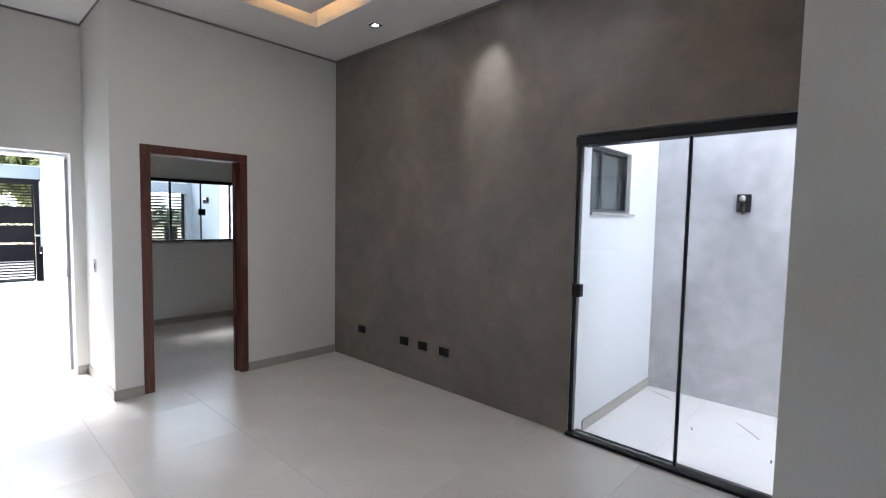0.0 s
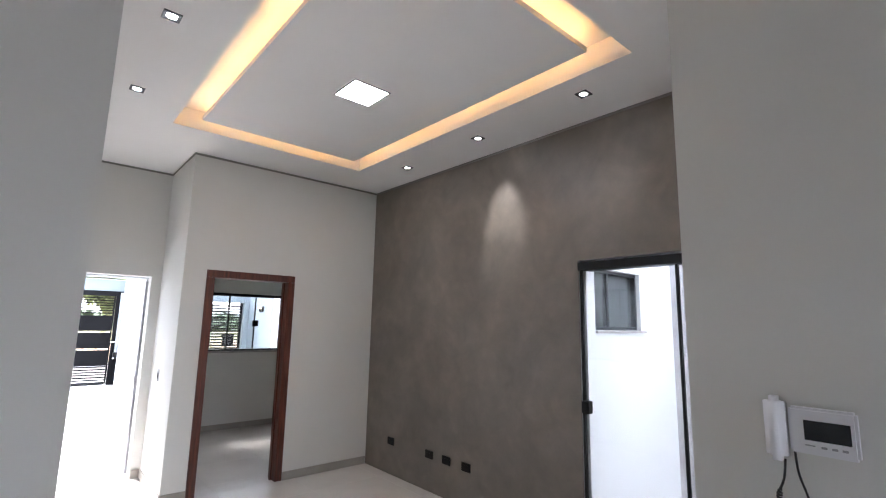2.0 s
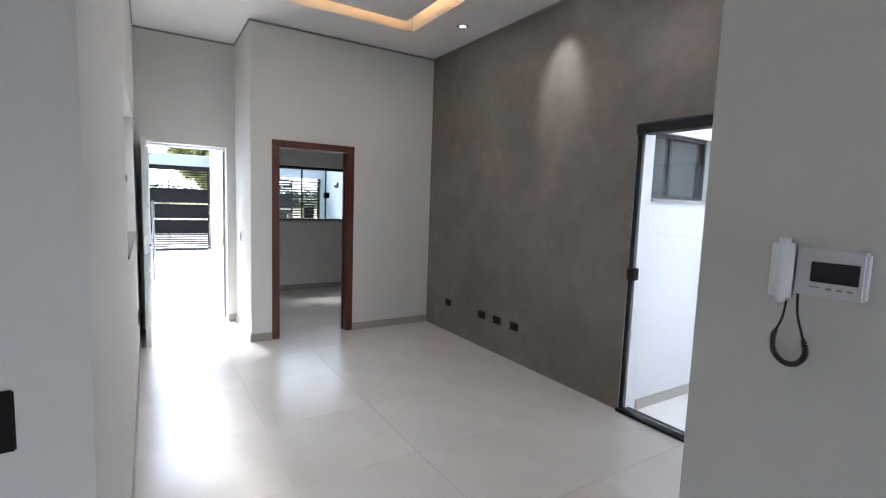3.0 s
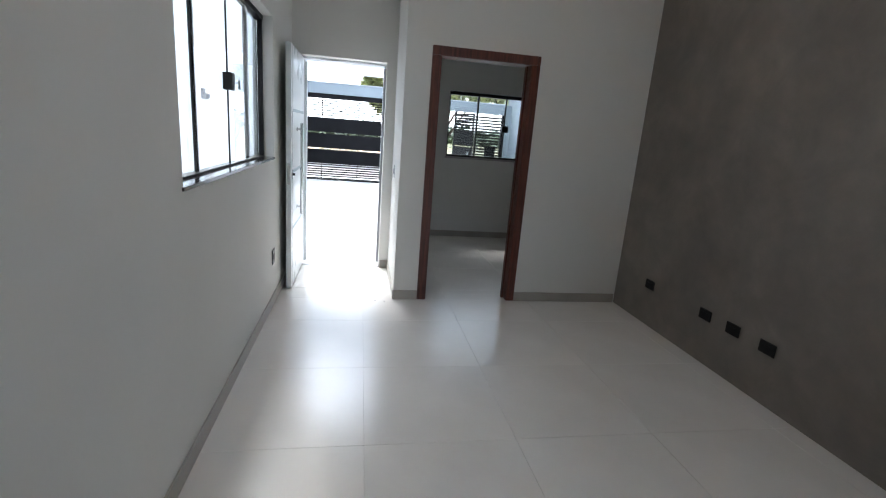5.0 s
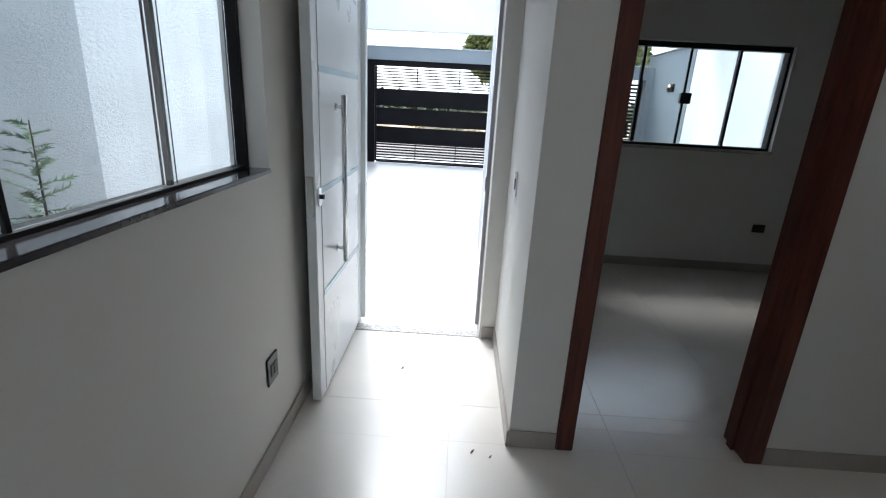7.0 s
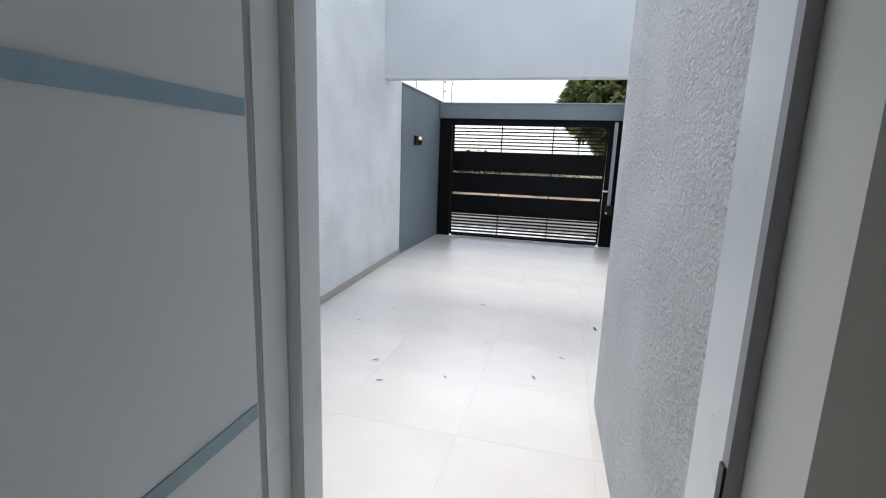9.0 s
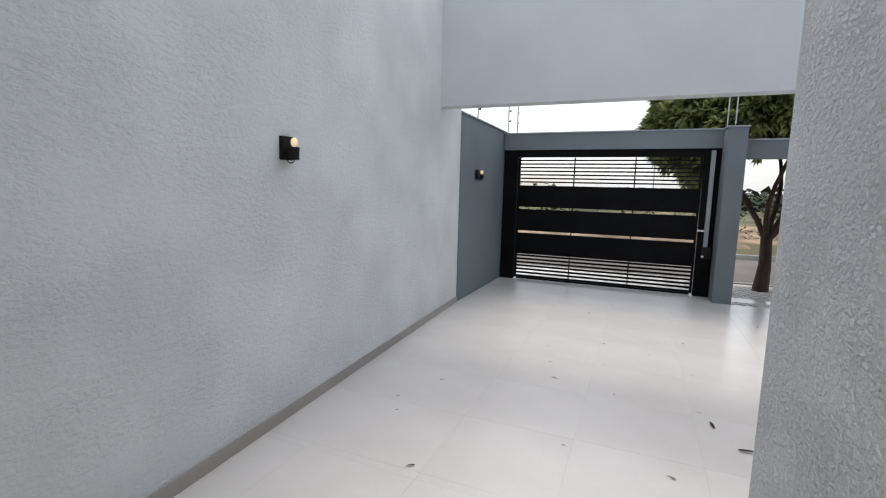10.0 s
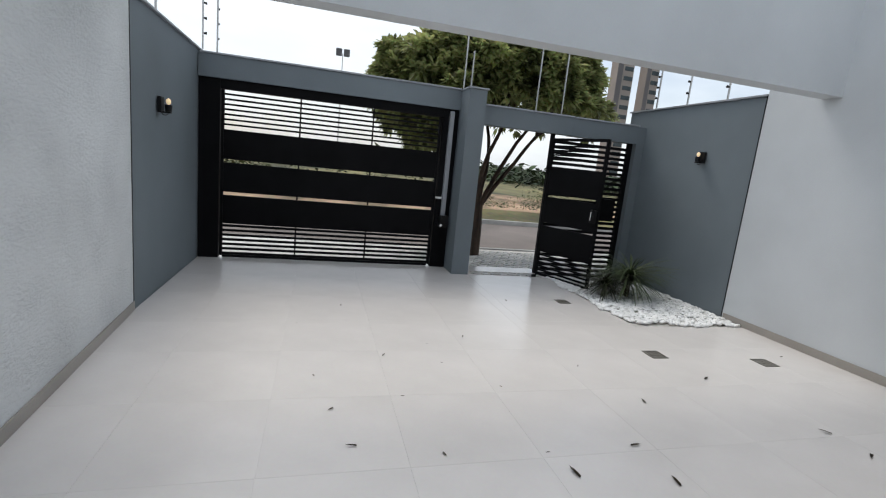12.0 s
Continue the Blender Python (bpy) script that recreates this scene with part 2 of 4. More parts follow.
M_FAR = mat("far_woods", (0.035, 0.055, 0.03), rough=1.0, spread=0.4, scale=0.4, fine=3, bump=0.5, second=(0.08, 0.115, 0.055))
M_TOWER = mat("tower_render", (0.30, 0.265, 0.24), rough=0.9, spread=0.06, scale=0.2, fine=4)
M_TOWER_DK = mat("tower_dark_band", (0.13, 0.125, 0.13), rough=0.9, spread=0.06, scale=0.2, fine=4)
M_TOWER_WIN = mat("tower_window_glass", (0.02, 0.035, 0.04), rough=0.15, spread=0.05, bump=0.0)
M_GALV = mat("galvanised_rod", (0.5, 0.5, 0.5), rough=0.4, metal=0.8, spread=0.05)
M_LITTER = mat("dry_brown_leaf", (0.07, 0.05, 0.03), rough=0.8, spread=0.3, scale=20, fine=120)
M_DRAIN = mat("dull_steel_grate", (0.22, 0.205, 0.18), rough=0.45, metal=0.5, spread=0.1, scale=12, fine=120)


# ---- building helpers ----
def box(bm, x0, y0, z0, x1, y1, z1):
    v = [bm.verts.new(p) for p in ((x0, y0, z0), (x1, y0, z0), (x1, y1, z0), (x0, y1, z0),
                                   (x0, y0, z1), (x1, y0, z1), (x1, y1, z1), (x0, y1, z1))]
    return [bm.faces.new([v[i] for i in f]) for f in
            ((0, 3, 2, 1), (4, 5, 6, 7), (0, 1, 5, 4), (1, 2, 6, 5), (2, 3, 7, 6), (3, 0, 4, 7))]


def boxes(*dims, bevel=0.0):
    bm = bmesh.new()
    for d in dims:
        box(bm, *d)
    if bevel:
        bmesh.ops.bevel(bm, geom=list(bm.edges), offset=bevel, segments=2, affect="EDGES", clamp_overlap=True)
    return bm


def cyl(bm, p, q, r0, r1=None, n=12):
    """A tapered round bar from p to q."""
    p, q = Vector(p), Vector(q)
    m = Matrix.Translation((p + q) / 2) @ (q - p).to_track_quat("Z", "Y").to_matrix().to_4x4()
    bmesh.ops.create_cone(bm, cap_ends=True, segments=n, radius1=r0, radius2=r0 if r1 is None else r1,
                          depth=(q - p).length, matrix=m)


def rods(*bars, n=12):
    bm = bmesh.new()
    for b in bars:
        cyl(bm, *b, n=n)
    return bm


def mesh_of(name, bm, *materials, smooth=False):
    me = bpy.data.meshes.new(name)
    bm.to_mesh(me)
    bm.free()
    for m in materials:
        me.materials.append(m)
    if smooth:
        for p in me.polygons:
            p.use_smooth = True
    return me


def part(name, bm, material, parent, label="", smooth=False):
    ob = new(name, mesh_of(name, bm, material, smooth=smooth))
    ob.parent = parent
    return tagged(ob, label)


def thing(name, label, category, group="", kind="", at=(0, 0, 0)):
    ob = new(name)
    ob.empty_display_size = 0.1
    ob.location = at
    return tagged(ob, label, category, group, kind)


def solid(name, bm, material, label, category, kind="", smooth=False, group=""):
    return tagged(new(name, mesh_of(name, bm, material, smooth=smooth)), label, category, group, kind)


def wall(name, axis, n0, n1, a0, a1, z0, z1, openings, m_neg, m_pos, label, m_side=None):
    """A wall between n0 and n1 along its normal axis, with openings (a0, a1, z0, z1) cut right through it."""
    cuts_a = sorted({a0, a1, *[v for o in openings for v in o[:2]]})
    cuts_z = sorted({z0, z1, *[v for o in openings for v in o[2:]]})
    na, nz = len(cuts_a) - 1, len(cuts_z) - 1

    def filled(i, j):
        if not (0 <= i < na and 0 <= j < nz):
            return False
        a, z = (cuts_a[i] + cuts_a[i + 1]) / 2, (cuts_z[j] + cuts_z[j + 1]) / 2
        return not any(o[0] < a < o[1] and o[2] < z < o[3] for o in openings)

    bm, seen = bmesh.new(), {}

    def vert(i, j, k):
        if (i, j, k) not in seen:
            n, a, z = (n0, n1)[k], cuts_a[i], cuts_z[j]
            seen[i, j, k] = bm.verts.new((n, a, z) if axis == "x" else (a, n, z))
        return seen[i, j, k]

    def face(index, *vs):
        bm.faces.new(vs).material_index = index

    for i in range(na):
        for j in range(nz):
            if not filled(i, j):
                continue
            face(0, vert(i, j, 0), vert(i, j + 1, 0), vert(i + 1, j + 1, 0), vert(i + 1, j, 0))
            face(1, vert(i, j, 1), vert(i + 1, j, 1), vert(i + 1, j + 1, 1), vert(i, j + 1, 1))
            if not filled(i - 1, j):
                face(2, vert(i, j, 0), vert(i, j, 1), vert(i, j + 1, 1), vert(i, j + 1, 0))
            if not filled(i + 1, j):
                face(2, vert(i + 1, j, 0), vert(i + 1, j + 1, 0), vert(i + 1, j + 1, 1), vert(i + 1, j, 1))
            if not filled(i, j - 1):
                face(2, vert(i, j, 0), vert(i + 1, j, 0), vert(i + 1, j, 1), vert(i, j, 1))
            if not filled(i, j + 1):
                face(2, vert(i, j + 1, 0), vert(i, j + 1, 1), vert(i + 1, j + 1, 1), vert(i + 1, j + 1, 0))
    bmesh.ops.recalc_face_normals(bm, faces=list(bm.faces))
    ob = new(name, mesh_of(name, bm, m_neg, m_pos, m_side or m_pos))
    return tagged(ob, label, "wall", "", "structure")


# ---- plan ----
XL, XG, XR = 0.17, 3.30, 1.167          # left wall, cement wall, side of the entrance recess
YW, YE, YB = 5.395, 6.38, 8.12          # wall with the wooden doorway, entrance wall, bedroom's front wall
ZC, ZH = 3.29, 3.95                     # ceiling, top of the high walls
ZO = -0.07                              # floor of the yard
BL, BR = -1.81, 4.70                    # boundary walls
CE, CN = 4.85, 2.405                    # light well end wall and window wall
YD, YG = 12.905, 15.23                  # where the low dark walls begin, gate
KX, KY = 1.68, 1.015                    # end of the hall wall

# house walls
wall("wall_west", "x", 0.02, XL, 1.37, 6.70, ZO - 0.05, ZH, [(3.40, 5.37, 1.18, 2.2)], M_RENDER, M_WALL,
     "warm white painted living room wall with a wide window")
wall("wall_cement", "x", XG, XG + 0.15, KY, YW, ZO, ZH, [(1.10, 2.44, -0.05, 2.165)], M_CEMENT, M_WHITEWALL,
     "burnished grey cement accent wall with mottled finish", M_WHITEWALL)
wall("wall_doorway", "y", YW, YW + 0.15, XR, 4.55, ZO, ZH, [(1.375, 2.281, -0.05, 2.135)], M_WALL, M_WALL,
     "warm white painted wall round a wooden doorway")
wall("wall_recess", "x", XR, XR + 0.15, YW + 0.15, YE, ZO, ZH, [], M_WALL, M_WALL, "white painted side wall of the entrance recess")
wall("wall_entrance", "y", YE, 6.70, XL, XR + 0.15, ZO - 0.05, ZH, [(0.225, 1.07, -0.12, 2.095)], M_WALL, M_RENDER,
     "white painted wall over the open front door", M_WALL)
wall("wall_porch_side", "x", 1.135, 1.325, 6.70, YB + 0.2, ZO - 0.1, ZH, [], M_STUCCO, M_WALL, "rough light grey rendered outer wall of the bedroom")
wall("wall_porch_fin", "x", 1.135, 1.30, YB + 0.2, 8.80, ZO - 0.1, ZH, [], M_STUCCO, M_STUCCO, "rough light grey rendered projecting wall end")
wall("wall_bedroom_front", "y", YB, YB + 0.2, 1.325, 4.55, ZO, ZH, [(2.028, 3.707, 1.16, 2.05)], M_WALL, M_RENDER,
     "white painted bedroom wall with a wide window")
wall("wall_bedroom_fin", "x", 4.52, BR, YB + 0.2, 8.885, ZO - 0.1, ZH, [], M_RENDER, M_RENDER, "light grey rendered projecting wall end beside the window")
wall("wall_bedroom_east", "x", 4.55, BR, 2.53, YB + 0.2, ZO, ZH, [], M_WALL, M_RENDER, "white painted bedroom side wall")
wall("wall_court_north", "y", CN, 2.53, XG + 0.15, CE, ZO, ZH, [(3.462, 4.211, 1.628, 2.125)], M_WHITEWALL, M_WALL,
     "white painted light well wall with a small high window")
wall("wall_court_return", "x", XG + 0.045, XG + 0.149, CN, 2.439, -0.02, 2.1, [], M_WHITEWALL, M_WHITEWALL, "white painted return beside the glass door")
wall("wall_hall_east", "x", KX, KX + 0.15, -2.4, KY, ZO, ZH, [], M_WALL, M_WALL, "plain white painted hall wall")
wall("wall_living_south", "y", KY - 0.15, KY, KX + 0.15, XG + 0.15, ZO, ZH, [], M_WALL, M_WALL, "plain white painted wall end")
wall("wall_kitchen_north", "y", 1.37, 1.52, BL, 0.02, ZO, ZH, [], M_WALL, M_RENDER, "plain white painted kitchen wall")
wall("wall_kitchen_west", "x", BL - 0.15, BL, -2.4, 1.37, ZO, ZH, [], M_RENDER, M_WALL, "plain white painted kitchen side wall")
# the opening is added out of view, sized and placed to light hall and kitchen
wall("wall_kitchen_south", "y", -2.55, -2.4, BL - 0.15, BR, ZO, ZH, [(0.7, 1.62, 0.0, 2.3)], M_RENDER, M_WALL, "plain white painted back wall with an unseen opening added to let daylight in")
wall("wall_court_south", "y", -0.6, -0.45, KX + 0.15, CE, ZO, ZH, [], M_WALL, M_WHITEWALL, "plain white light well end wall")
wall("wall_passage_west", "x", -1.75, -1.425, 1.5, 6.585, ZO - 0.2, ZH, [], M_RENDER, M_PASSAGE, "textured side passage wall, darker grey than the boundary wall")
lean = wall("wall_boundary_west", "x", BL - 0.25, BL, 6.5, YD, ZO - 0.2, ZH, [], M_RENDER, M_STUCCO_SOFT, "tall light grey textured boundary wall")
for v in lean.data.vertices:            # the plot narrows slightly towards the house
    v.co.x -= 0.055 * (v.co.y - YD)
wall("wall_boundary_east", "x", BR, BR + 0.2, 8.885, YD, ZO - 0.2, ZH, [], M_RENDER, M_RENDER, "tall light grey rendered boundary wall")
wall("wall_court_east", "x", CE, CE + 0.2, -2.4, 2.6, ZO - 0.2, ZH, [], M_CEMENT_LIGHT, M_RENDER, "grey cement finished light well wall")
wall("wall_side_east", "x", BR, BR + 0.2, 2.602, 8.885, ZO - 0.2, ZH, [], M_RENDER, M_RENDER, "light grey rendered outer side wall")
wall("wall_low_west", "x", BL - 0.2, BL - 0.012, YD, YG + 0.2, ZO - 0.2, 2.6, [], M_DARKWALL, M_DARKWALL, "low slate grey front yard wall")
wall("wall_low_east", "x", BR + 0.015, BR + 0.2, YD, YG + 0.2, ZO - 0.2, 2.635, [], M_DARKWALL, M_DARKWALL, "low slate grey front yard wall")
# slab added out of view to keep sky light off the bedroom window
solid("facade_canopy", boxes((1.301, YB + 0.201, 2.42, 4.519, 8.885, 2.6)), M_RENDER, "unseen light grey slab added to shade the bedroom window", "canopy", "structure")
solid("portal_beam", boxes((BL, 12.07, 2.532, BR, 12.27, ZH)), M_RENDER, "light grey rendered beam spanning the front yard", "beam", "structure")

# ceiling with its raised tray and floating panel, and the roof slab
cx0, cx1, cy0, cy1 = 0.83, 2.645, 1.62, 4.75
solid("ceiling", boxes((BL, -2.4, ZC, 0.02, 1.37, ZC + 0.17), (0.02, -2.4, ZC, KX + 0.15, KY, ZC + 0.17), (0.02, KY, ZC, XG + 0.15, cy0, ZC + 0.17),
                       (0.02, cy0, ZC, cx0, cy1, ZC + 0.17), (cx1, cy0, ZC, XG + 0.15, cy1, ZC + 0.17),
                       (0.02, cy1, ZC, XG + 0.15, 6.55, ZC + 0.17), (XG + 0.15, 2.53, ZC, 4.55, 6.55, ZC + 0.17), (1.175, 6.55, ZC, 4.55, YB, ZC + 0.17),
                       (cx0 - 0.05, cy0 - 0.05, ZC + 0.172, cx1 + 0.05, cy1 + 0.05, ZC + 0.25),
                       (cx0 + 0.19, cy0 + 0.21, ZC + 0.035, cx1 - 0.15, cy1 - 0.15, ZC + 0.07),
                       (1.5, 3.0, ZC + 0.072, 2.0, 3.4, ZC + 0.1725)), M_CEIL,
      "white plasterboard ceiling with a recessed light tray", "ceiling", "structure")

# ---- trim ----
BH, BT = 0.085, 0.012                   # baseboard height and thickness


def baseboard(x0, y0, x1, y1, side, z=0.0, m=M_BASE):
    """A tiled skirting along a wall; side points from the wall into the room."""
    if x0 == x1:
        d = (x0 + 0.001 * side, y0, z, x0 + BT * side, y1, z + BH)
    else:
        d = (x0, y0 + 0.001 * side, z, x1, y0 + BT * side, z + BH)
    x0, y0, z0, x1, y1, z1 = d
    bm = boxes((min(x0, x1), min(y0, y1), z0, max(x0, x1), max(y0, y1), z1), bevel=0.002)
    return solid("baseboard", bm, m, "greige tiled skirting along the foot of the wall", "baseboard", "structure")


baseboard(XL, 1.37, XL, YE, 1)
baseboard(XR + 0.001, YW, 1.374, YW, -1)
baseboard(2.282, YW, XG - BT, YW, -1)
baseboard(XR, YW - BT, XR, YE, -1)
baseboard(1.07 + BT, YE, XR - BT, YE, -1)
baseboard(1.33, YB, 4.55, YB, -1)
baseboard(1.325, YW + 0.15, 1.325, YB - BT, 1)
baseboard(4.55, YW + 0.15, 4.55, YB - BT, -1)
baseboard(KX, -2.4, KX, KY, -1)
baseboard(XG + 0.16, CN, CE, CN, -1, -0.02)
bb = baseboard(BL, 6.62, BL, YD, 1, ZO)
for v in bb.data.vertices:
    v.co.x -= 0.055 * (v.co.y - YD)
baseboard(BR, 8.885, BR, YD - 0.02, -1, ZO)


# a proud strip whose grey stands for the shade inside the ceiling gap
def gap_strip(x0, y0, x1, y1):
    solid("trim", boxes((x0, y0, ZC - 0.022, x1, y1, ZC - 0.0015)), M_SHADOWLINE, "thin grey strip painted as the shaded gap between wall and ceiling", "trim", "structure")


gap_strip(XL + 0.001, 1.37, XL + 0.006, YE)
gap_strip(XG - 0.006, KY, XG - 0.001, YW)
gap_strip(XR, YW - 0.006, XG - 0.006, YW - 0.001)
gap_strip(XR - 0.006, YW - 0.006, XR - 0.001, YE)
gap_strip(XL + 0.006, YE - 0.006, XR - 0.006, YE - 0.001)


# ---- windows and glazed doors ----
def pane(name, dims, parent, m=M_GLASS):
    ob = part(name, boxes(dims), m, parent)
    ob.visible_shadow = False
    return ob


# living room window, four sliding panes in black profiles
win = thing("window_1", "wide four-pane sliding window with black frame", "window", "", "structure", (0.1, 4.37, 1.18))
def at_win(bm):
    bmesh.ops.translate(bm, vec=(-0.1, -4.37, -1.18), verts=list(bm.verts))
    return bm
part("window_sill", at_win(boxes((0.012, 3.385, 1.164, 0.178, 5.372, 1.181), bevel=0.003)), M_GRANITE, win, "polished dark granite sill")
part("window_frame", at_win(boxes((0.045, 3.402, 1.182, 0.095, 5.368, 1.191))), M_BLACK, win)
part("window_frame", at_win(boxes((0.04, 3.402, 2.165, 0.10, 5.368, 2.198))), M_BLACK, win)
part("window_frame", at_win(boxes((0.045, 3.402, 1.192, 0.095, 3.42, 2.164))), M_BLACK, win)
part("window_frame", at_win(boxes((0.045, 5.35, 1.192, 0.095, 5.368, 2.164))), M_BLACK, win)
for i, (a, b, x) in enumerate(((3.422, 3.90, 0.055), (3.86, 4.41, 0.078), (4.414, 4.93, 0.078), (4.90, 5.338, 0.055))):
    p = pane("pane", (x, a, 1.193, x + 0.008, b, 2.163), win)
    p.location = (-0.1, -4.37, -1.18)
for a in (3.875, 4.912):
    part("stile", at_win(boxes((0.064, a - 0.008, 1.192, 0.0775, a + 0.008, 2.164))), M_BLACK, win)
part("stile", at_win(boxes((0.076, 4.407, 1.192, 0.090, 4.417, 2.164))), M_BLACK, win)
lock = part("lock", at_win(boxes((0.065, 4.37, 1.605, 0.12, 4.44, 1.70), bevel=0.004)), M_BLACKPL, win, "black clip-on sliding lock")
part("key", at_win(rods(((0.121, 4.45, 1.65), (0.145, 4.45, 1.65), 0.004), ((0.14, 4.45, 1.665), (0.14, 4.45, 1.615), 0.006), n=8)), M_SILVER, lock, "small steel key")

# bedroom window
bw = thing("window_2", "wide four-pane bedroom window with black frame", "window", "", "structure", (2.03, 0, 0.004))
BWS = (3.705 - 2.03) / (3.758 - 2.002)


def bedroom_window(d, bevel=0.0):
    """A bar of the bedroom window, whose width is set by BWS."""
    return boxes((BWS * (d[0] - 2.002), d[1], d[2], BWS * (d[3] - 2.002), d[4], d[5]), bevel=bevel)


part("window_sill", bedroom_window((1.985, YB - 0.012, 1.13, 3.775, YB + 0.22, 1.156), bevel=0.003), M_MARBLE, bw)
part("window_frame", bedroom_window((2.002, 8.16, 1.157, 3.758, 8.24, 1.182)), M_BLACK, bw)
part("window_frame", bedroom_window((2.002, 8.16, 2.0, 3.758, 8.24, 2.044)), M_BLACK, bw)
part("window_frame", bedroom_window((2.002, 8.16, 1.183, 2.024, 8.24, 1.999)), M_BLACK, bw)
part("window_frame", bedroom_window((3.736, 8.16, 1.183, 3.758, 8.24, 1.999)), M_BLACK, bw)
for a, b, y in ((2.024, 2.46, 8.185), (2.435, 2.878, 8.21), (2.882, 3.33, 8.21), (3.305, 3.736, 8.185)):
    pane("pane", (BWS * (a - 2.002), y, 1.184, BWS * (b - 2.002), y + 0.008, 1.994), bw)
for a in (2.447, 3.317):
    part("stile", bedroom_window((a - 0.011, 8.178, 1.183, a + 0.011, 8.224, 1.999)), M_BLACK, bw)
part("stile", bedroom_window((2.871, 8.204, 1.183, 2.889, 8.226, 1.999)), M_BLACK, bw)
part("lock", bedroom_window((2.835, 8.165, 1.535, 2.935, 8.203, 1.63), bevel=0.004), M_BLACKPL, bw, "black clip-on sliding lock")

# sliding glass door to the light well
sd = thing("door_2", "frameless two-leaf sliding glass door with black track", "door", "", "structure")
part("top_track", boxes((XG, 1.06, 2.085, XG + 0.13, 2.438, 2.148), bevel=0.002), M_BLACK, sd)
part("bottom_track", boxes((XG - 0.012, 1.102, 0.002, XG + 0.11, 2.438, 0.024), bevel=0.002), M_BLACK, sd)
part("jamb", boxes((XG + 0.03, 2.42, 0.026, XG + 0.058, 2.438, 2.083)), M_BLACK, sd)
part("jamb", boxes((XG + 0.03, 1.102, 0.026, XG + 0.10, 1.126, 2.083)), M_BLACK, sd)
pane("glass_leaf", (XG + 0.045, 1.70, 0.03, XG + 0.053, 2.4185, 2.083), sd)
pane("glass_leaf", (XG + 0.072, 1.128, 0.03, XG + 0.08, 1.73, 2.083), sd)
part("stile", boxes((XG + 0.036, 1.70, 0.028, XG + 0.062, 1.716, 2.083)), M_BLACK, sd)
part("lock", boxes((XG - 0.004, 2.37, 1.02, XG + 0.06, 2.43, 1.11), bevel=0.004), M_BLACKPL, sd, "black clip-on door lock")
sd.location.x = -0.022

# small high window on the light well
cw = thing("window_3", "small two-pane high window with grey frame", "window", "", "structure")
part("window_sill", boxes((3.463, CN - 0.022, 1.606, 4.275, 2.52, 1.627), bevel=0.002), M_MARBLE, cw)
for d in ((3.464, 2.44, 1.63, 4.209, 2.51, 1.656), (3.464, 2.44, 2.098, 4.209, 2.51, 2.123), (3.464, 2.44, 1.657, 3.487, 2.51, 2.097), (4.186, 2.44, 1.657, 4.209, 2.51, 2.097)):
    part("window_frame", boxes(d), M_ALU, cw)
part("stile", boxes((3.72, 2.45, 1.657, 3.75, 2.495, 2.097)), M_ALU, cw)
pane("pane", (3.487, 2.465, 1.657, 3.735, 2.471, 2.097), cw, M_GLASS_GREY)
pane("pane", (3.74, 2.48, 1.657, 4.186, 2.486, 2.097), cw, M_GLASS_GREY)

# wooden door lining round the bedroom doorway
dl = thing("door_frame", "dark red-brown wooden door lining with flat casing", "door frame", "", "structure")
for a, b in ((1.376, 1.452), (2.204, 2.28)):
    part("casing", boxes((a, YW - 0.014, 0.002, b, YW + 0.162, 2.06), bevel=0.004), M_WOOD, dl)
part("head", boxes((1.376, YW - 0.014, 2.061, 2.28, YW + 0.162, 2.134), bevel=0.004), M_WOOD, dl)
part("stop", boxes((1.453, YW + 0.07, 0.002, 1.466, YW + 0.11, 2.06)), M_WOOD, dl)
part("stop", boxes((2.19, YW + 0.07, 0.002, 2.203, YW + 0.11, 2.06)), M_WOOD, dl)

# front door, standing open against the wall
fd = thing("front_door", "white lacquered pivot front door, standing open, with steel inlays", "door")
lf = part("leaf", boxes((0.225, 5.60, 0.012, 0.268, 6.455, 2.075), bevel=0.003), M_LACQ, fd)
for z in (0.55, 1.045, 1.555):
    part("inlay", boxes((0.2685, 5.69, z - 0.013, 0.2705, 6.446, z + 0.013)), M_STRIP, lf, "satin steel inlay strip")
for y in (5.685,):
    part("groove", boxes((0.2683, y - 0.0025, 0.03, 0.2698, y + 0.0025, 2.06)), M_GREYMARK, lf)
hd = part("pull_handle", rods(((0.312, 5.945, 0.63), (0.312, 5.945, 1.455), 0.0125), n=20), M_SILVER, fd, "long brushed steel pull handle", smooth=True)
for z in (0.70, 1.40):
    part("bracket", rods(((0.269, 5.945, z), (0.312, 5.945, z), 0.009), ((0.269, 5.945, z), (0.274, 5.945, z), 0.018), n=14), M_SILVER, hd)
part("lock_plate", boxes((0.269, 5.63, 0.985, 0.274, 5.675, 1.065), bevel=0.001), M_SILVER, fd)
part("cylinder", rods(((0.275, 5.652, 1.025), (0.292, 5.652, 1.025), 0.011), n=14), M_BLACKPL, fd)
part("latch_plate", boxes((0.232, 5.5975, 0.94, 0.262, 5.5995, 1.12)), M_SILVER, fd)
df = thing("door_1", "white metal front door frame in the entrance opening", "door frame", "", "structure")
part("seal", boxes((0.236, 6.458, 0.02, 0.262, 6.473, 2.05)), M_GREYMARK, df, "dark grey rubber door seal")
part("jamb", boxes((0.226, 6.475, 0.002, 0.264, 6.56, 2.055), bevel=0.003), M_LACQ, df)
part("jamb", boxes((0.226, 6.561, 0.002, 0.29, 6.625, 2.055), bevel=0.003), M_LACQ, df)
part("jamb", boxes((0.226, 6.627, 0.002, 0.252, 6.72, 2.055), bevel=0.003), M_LACQ, df)
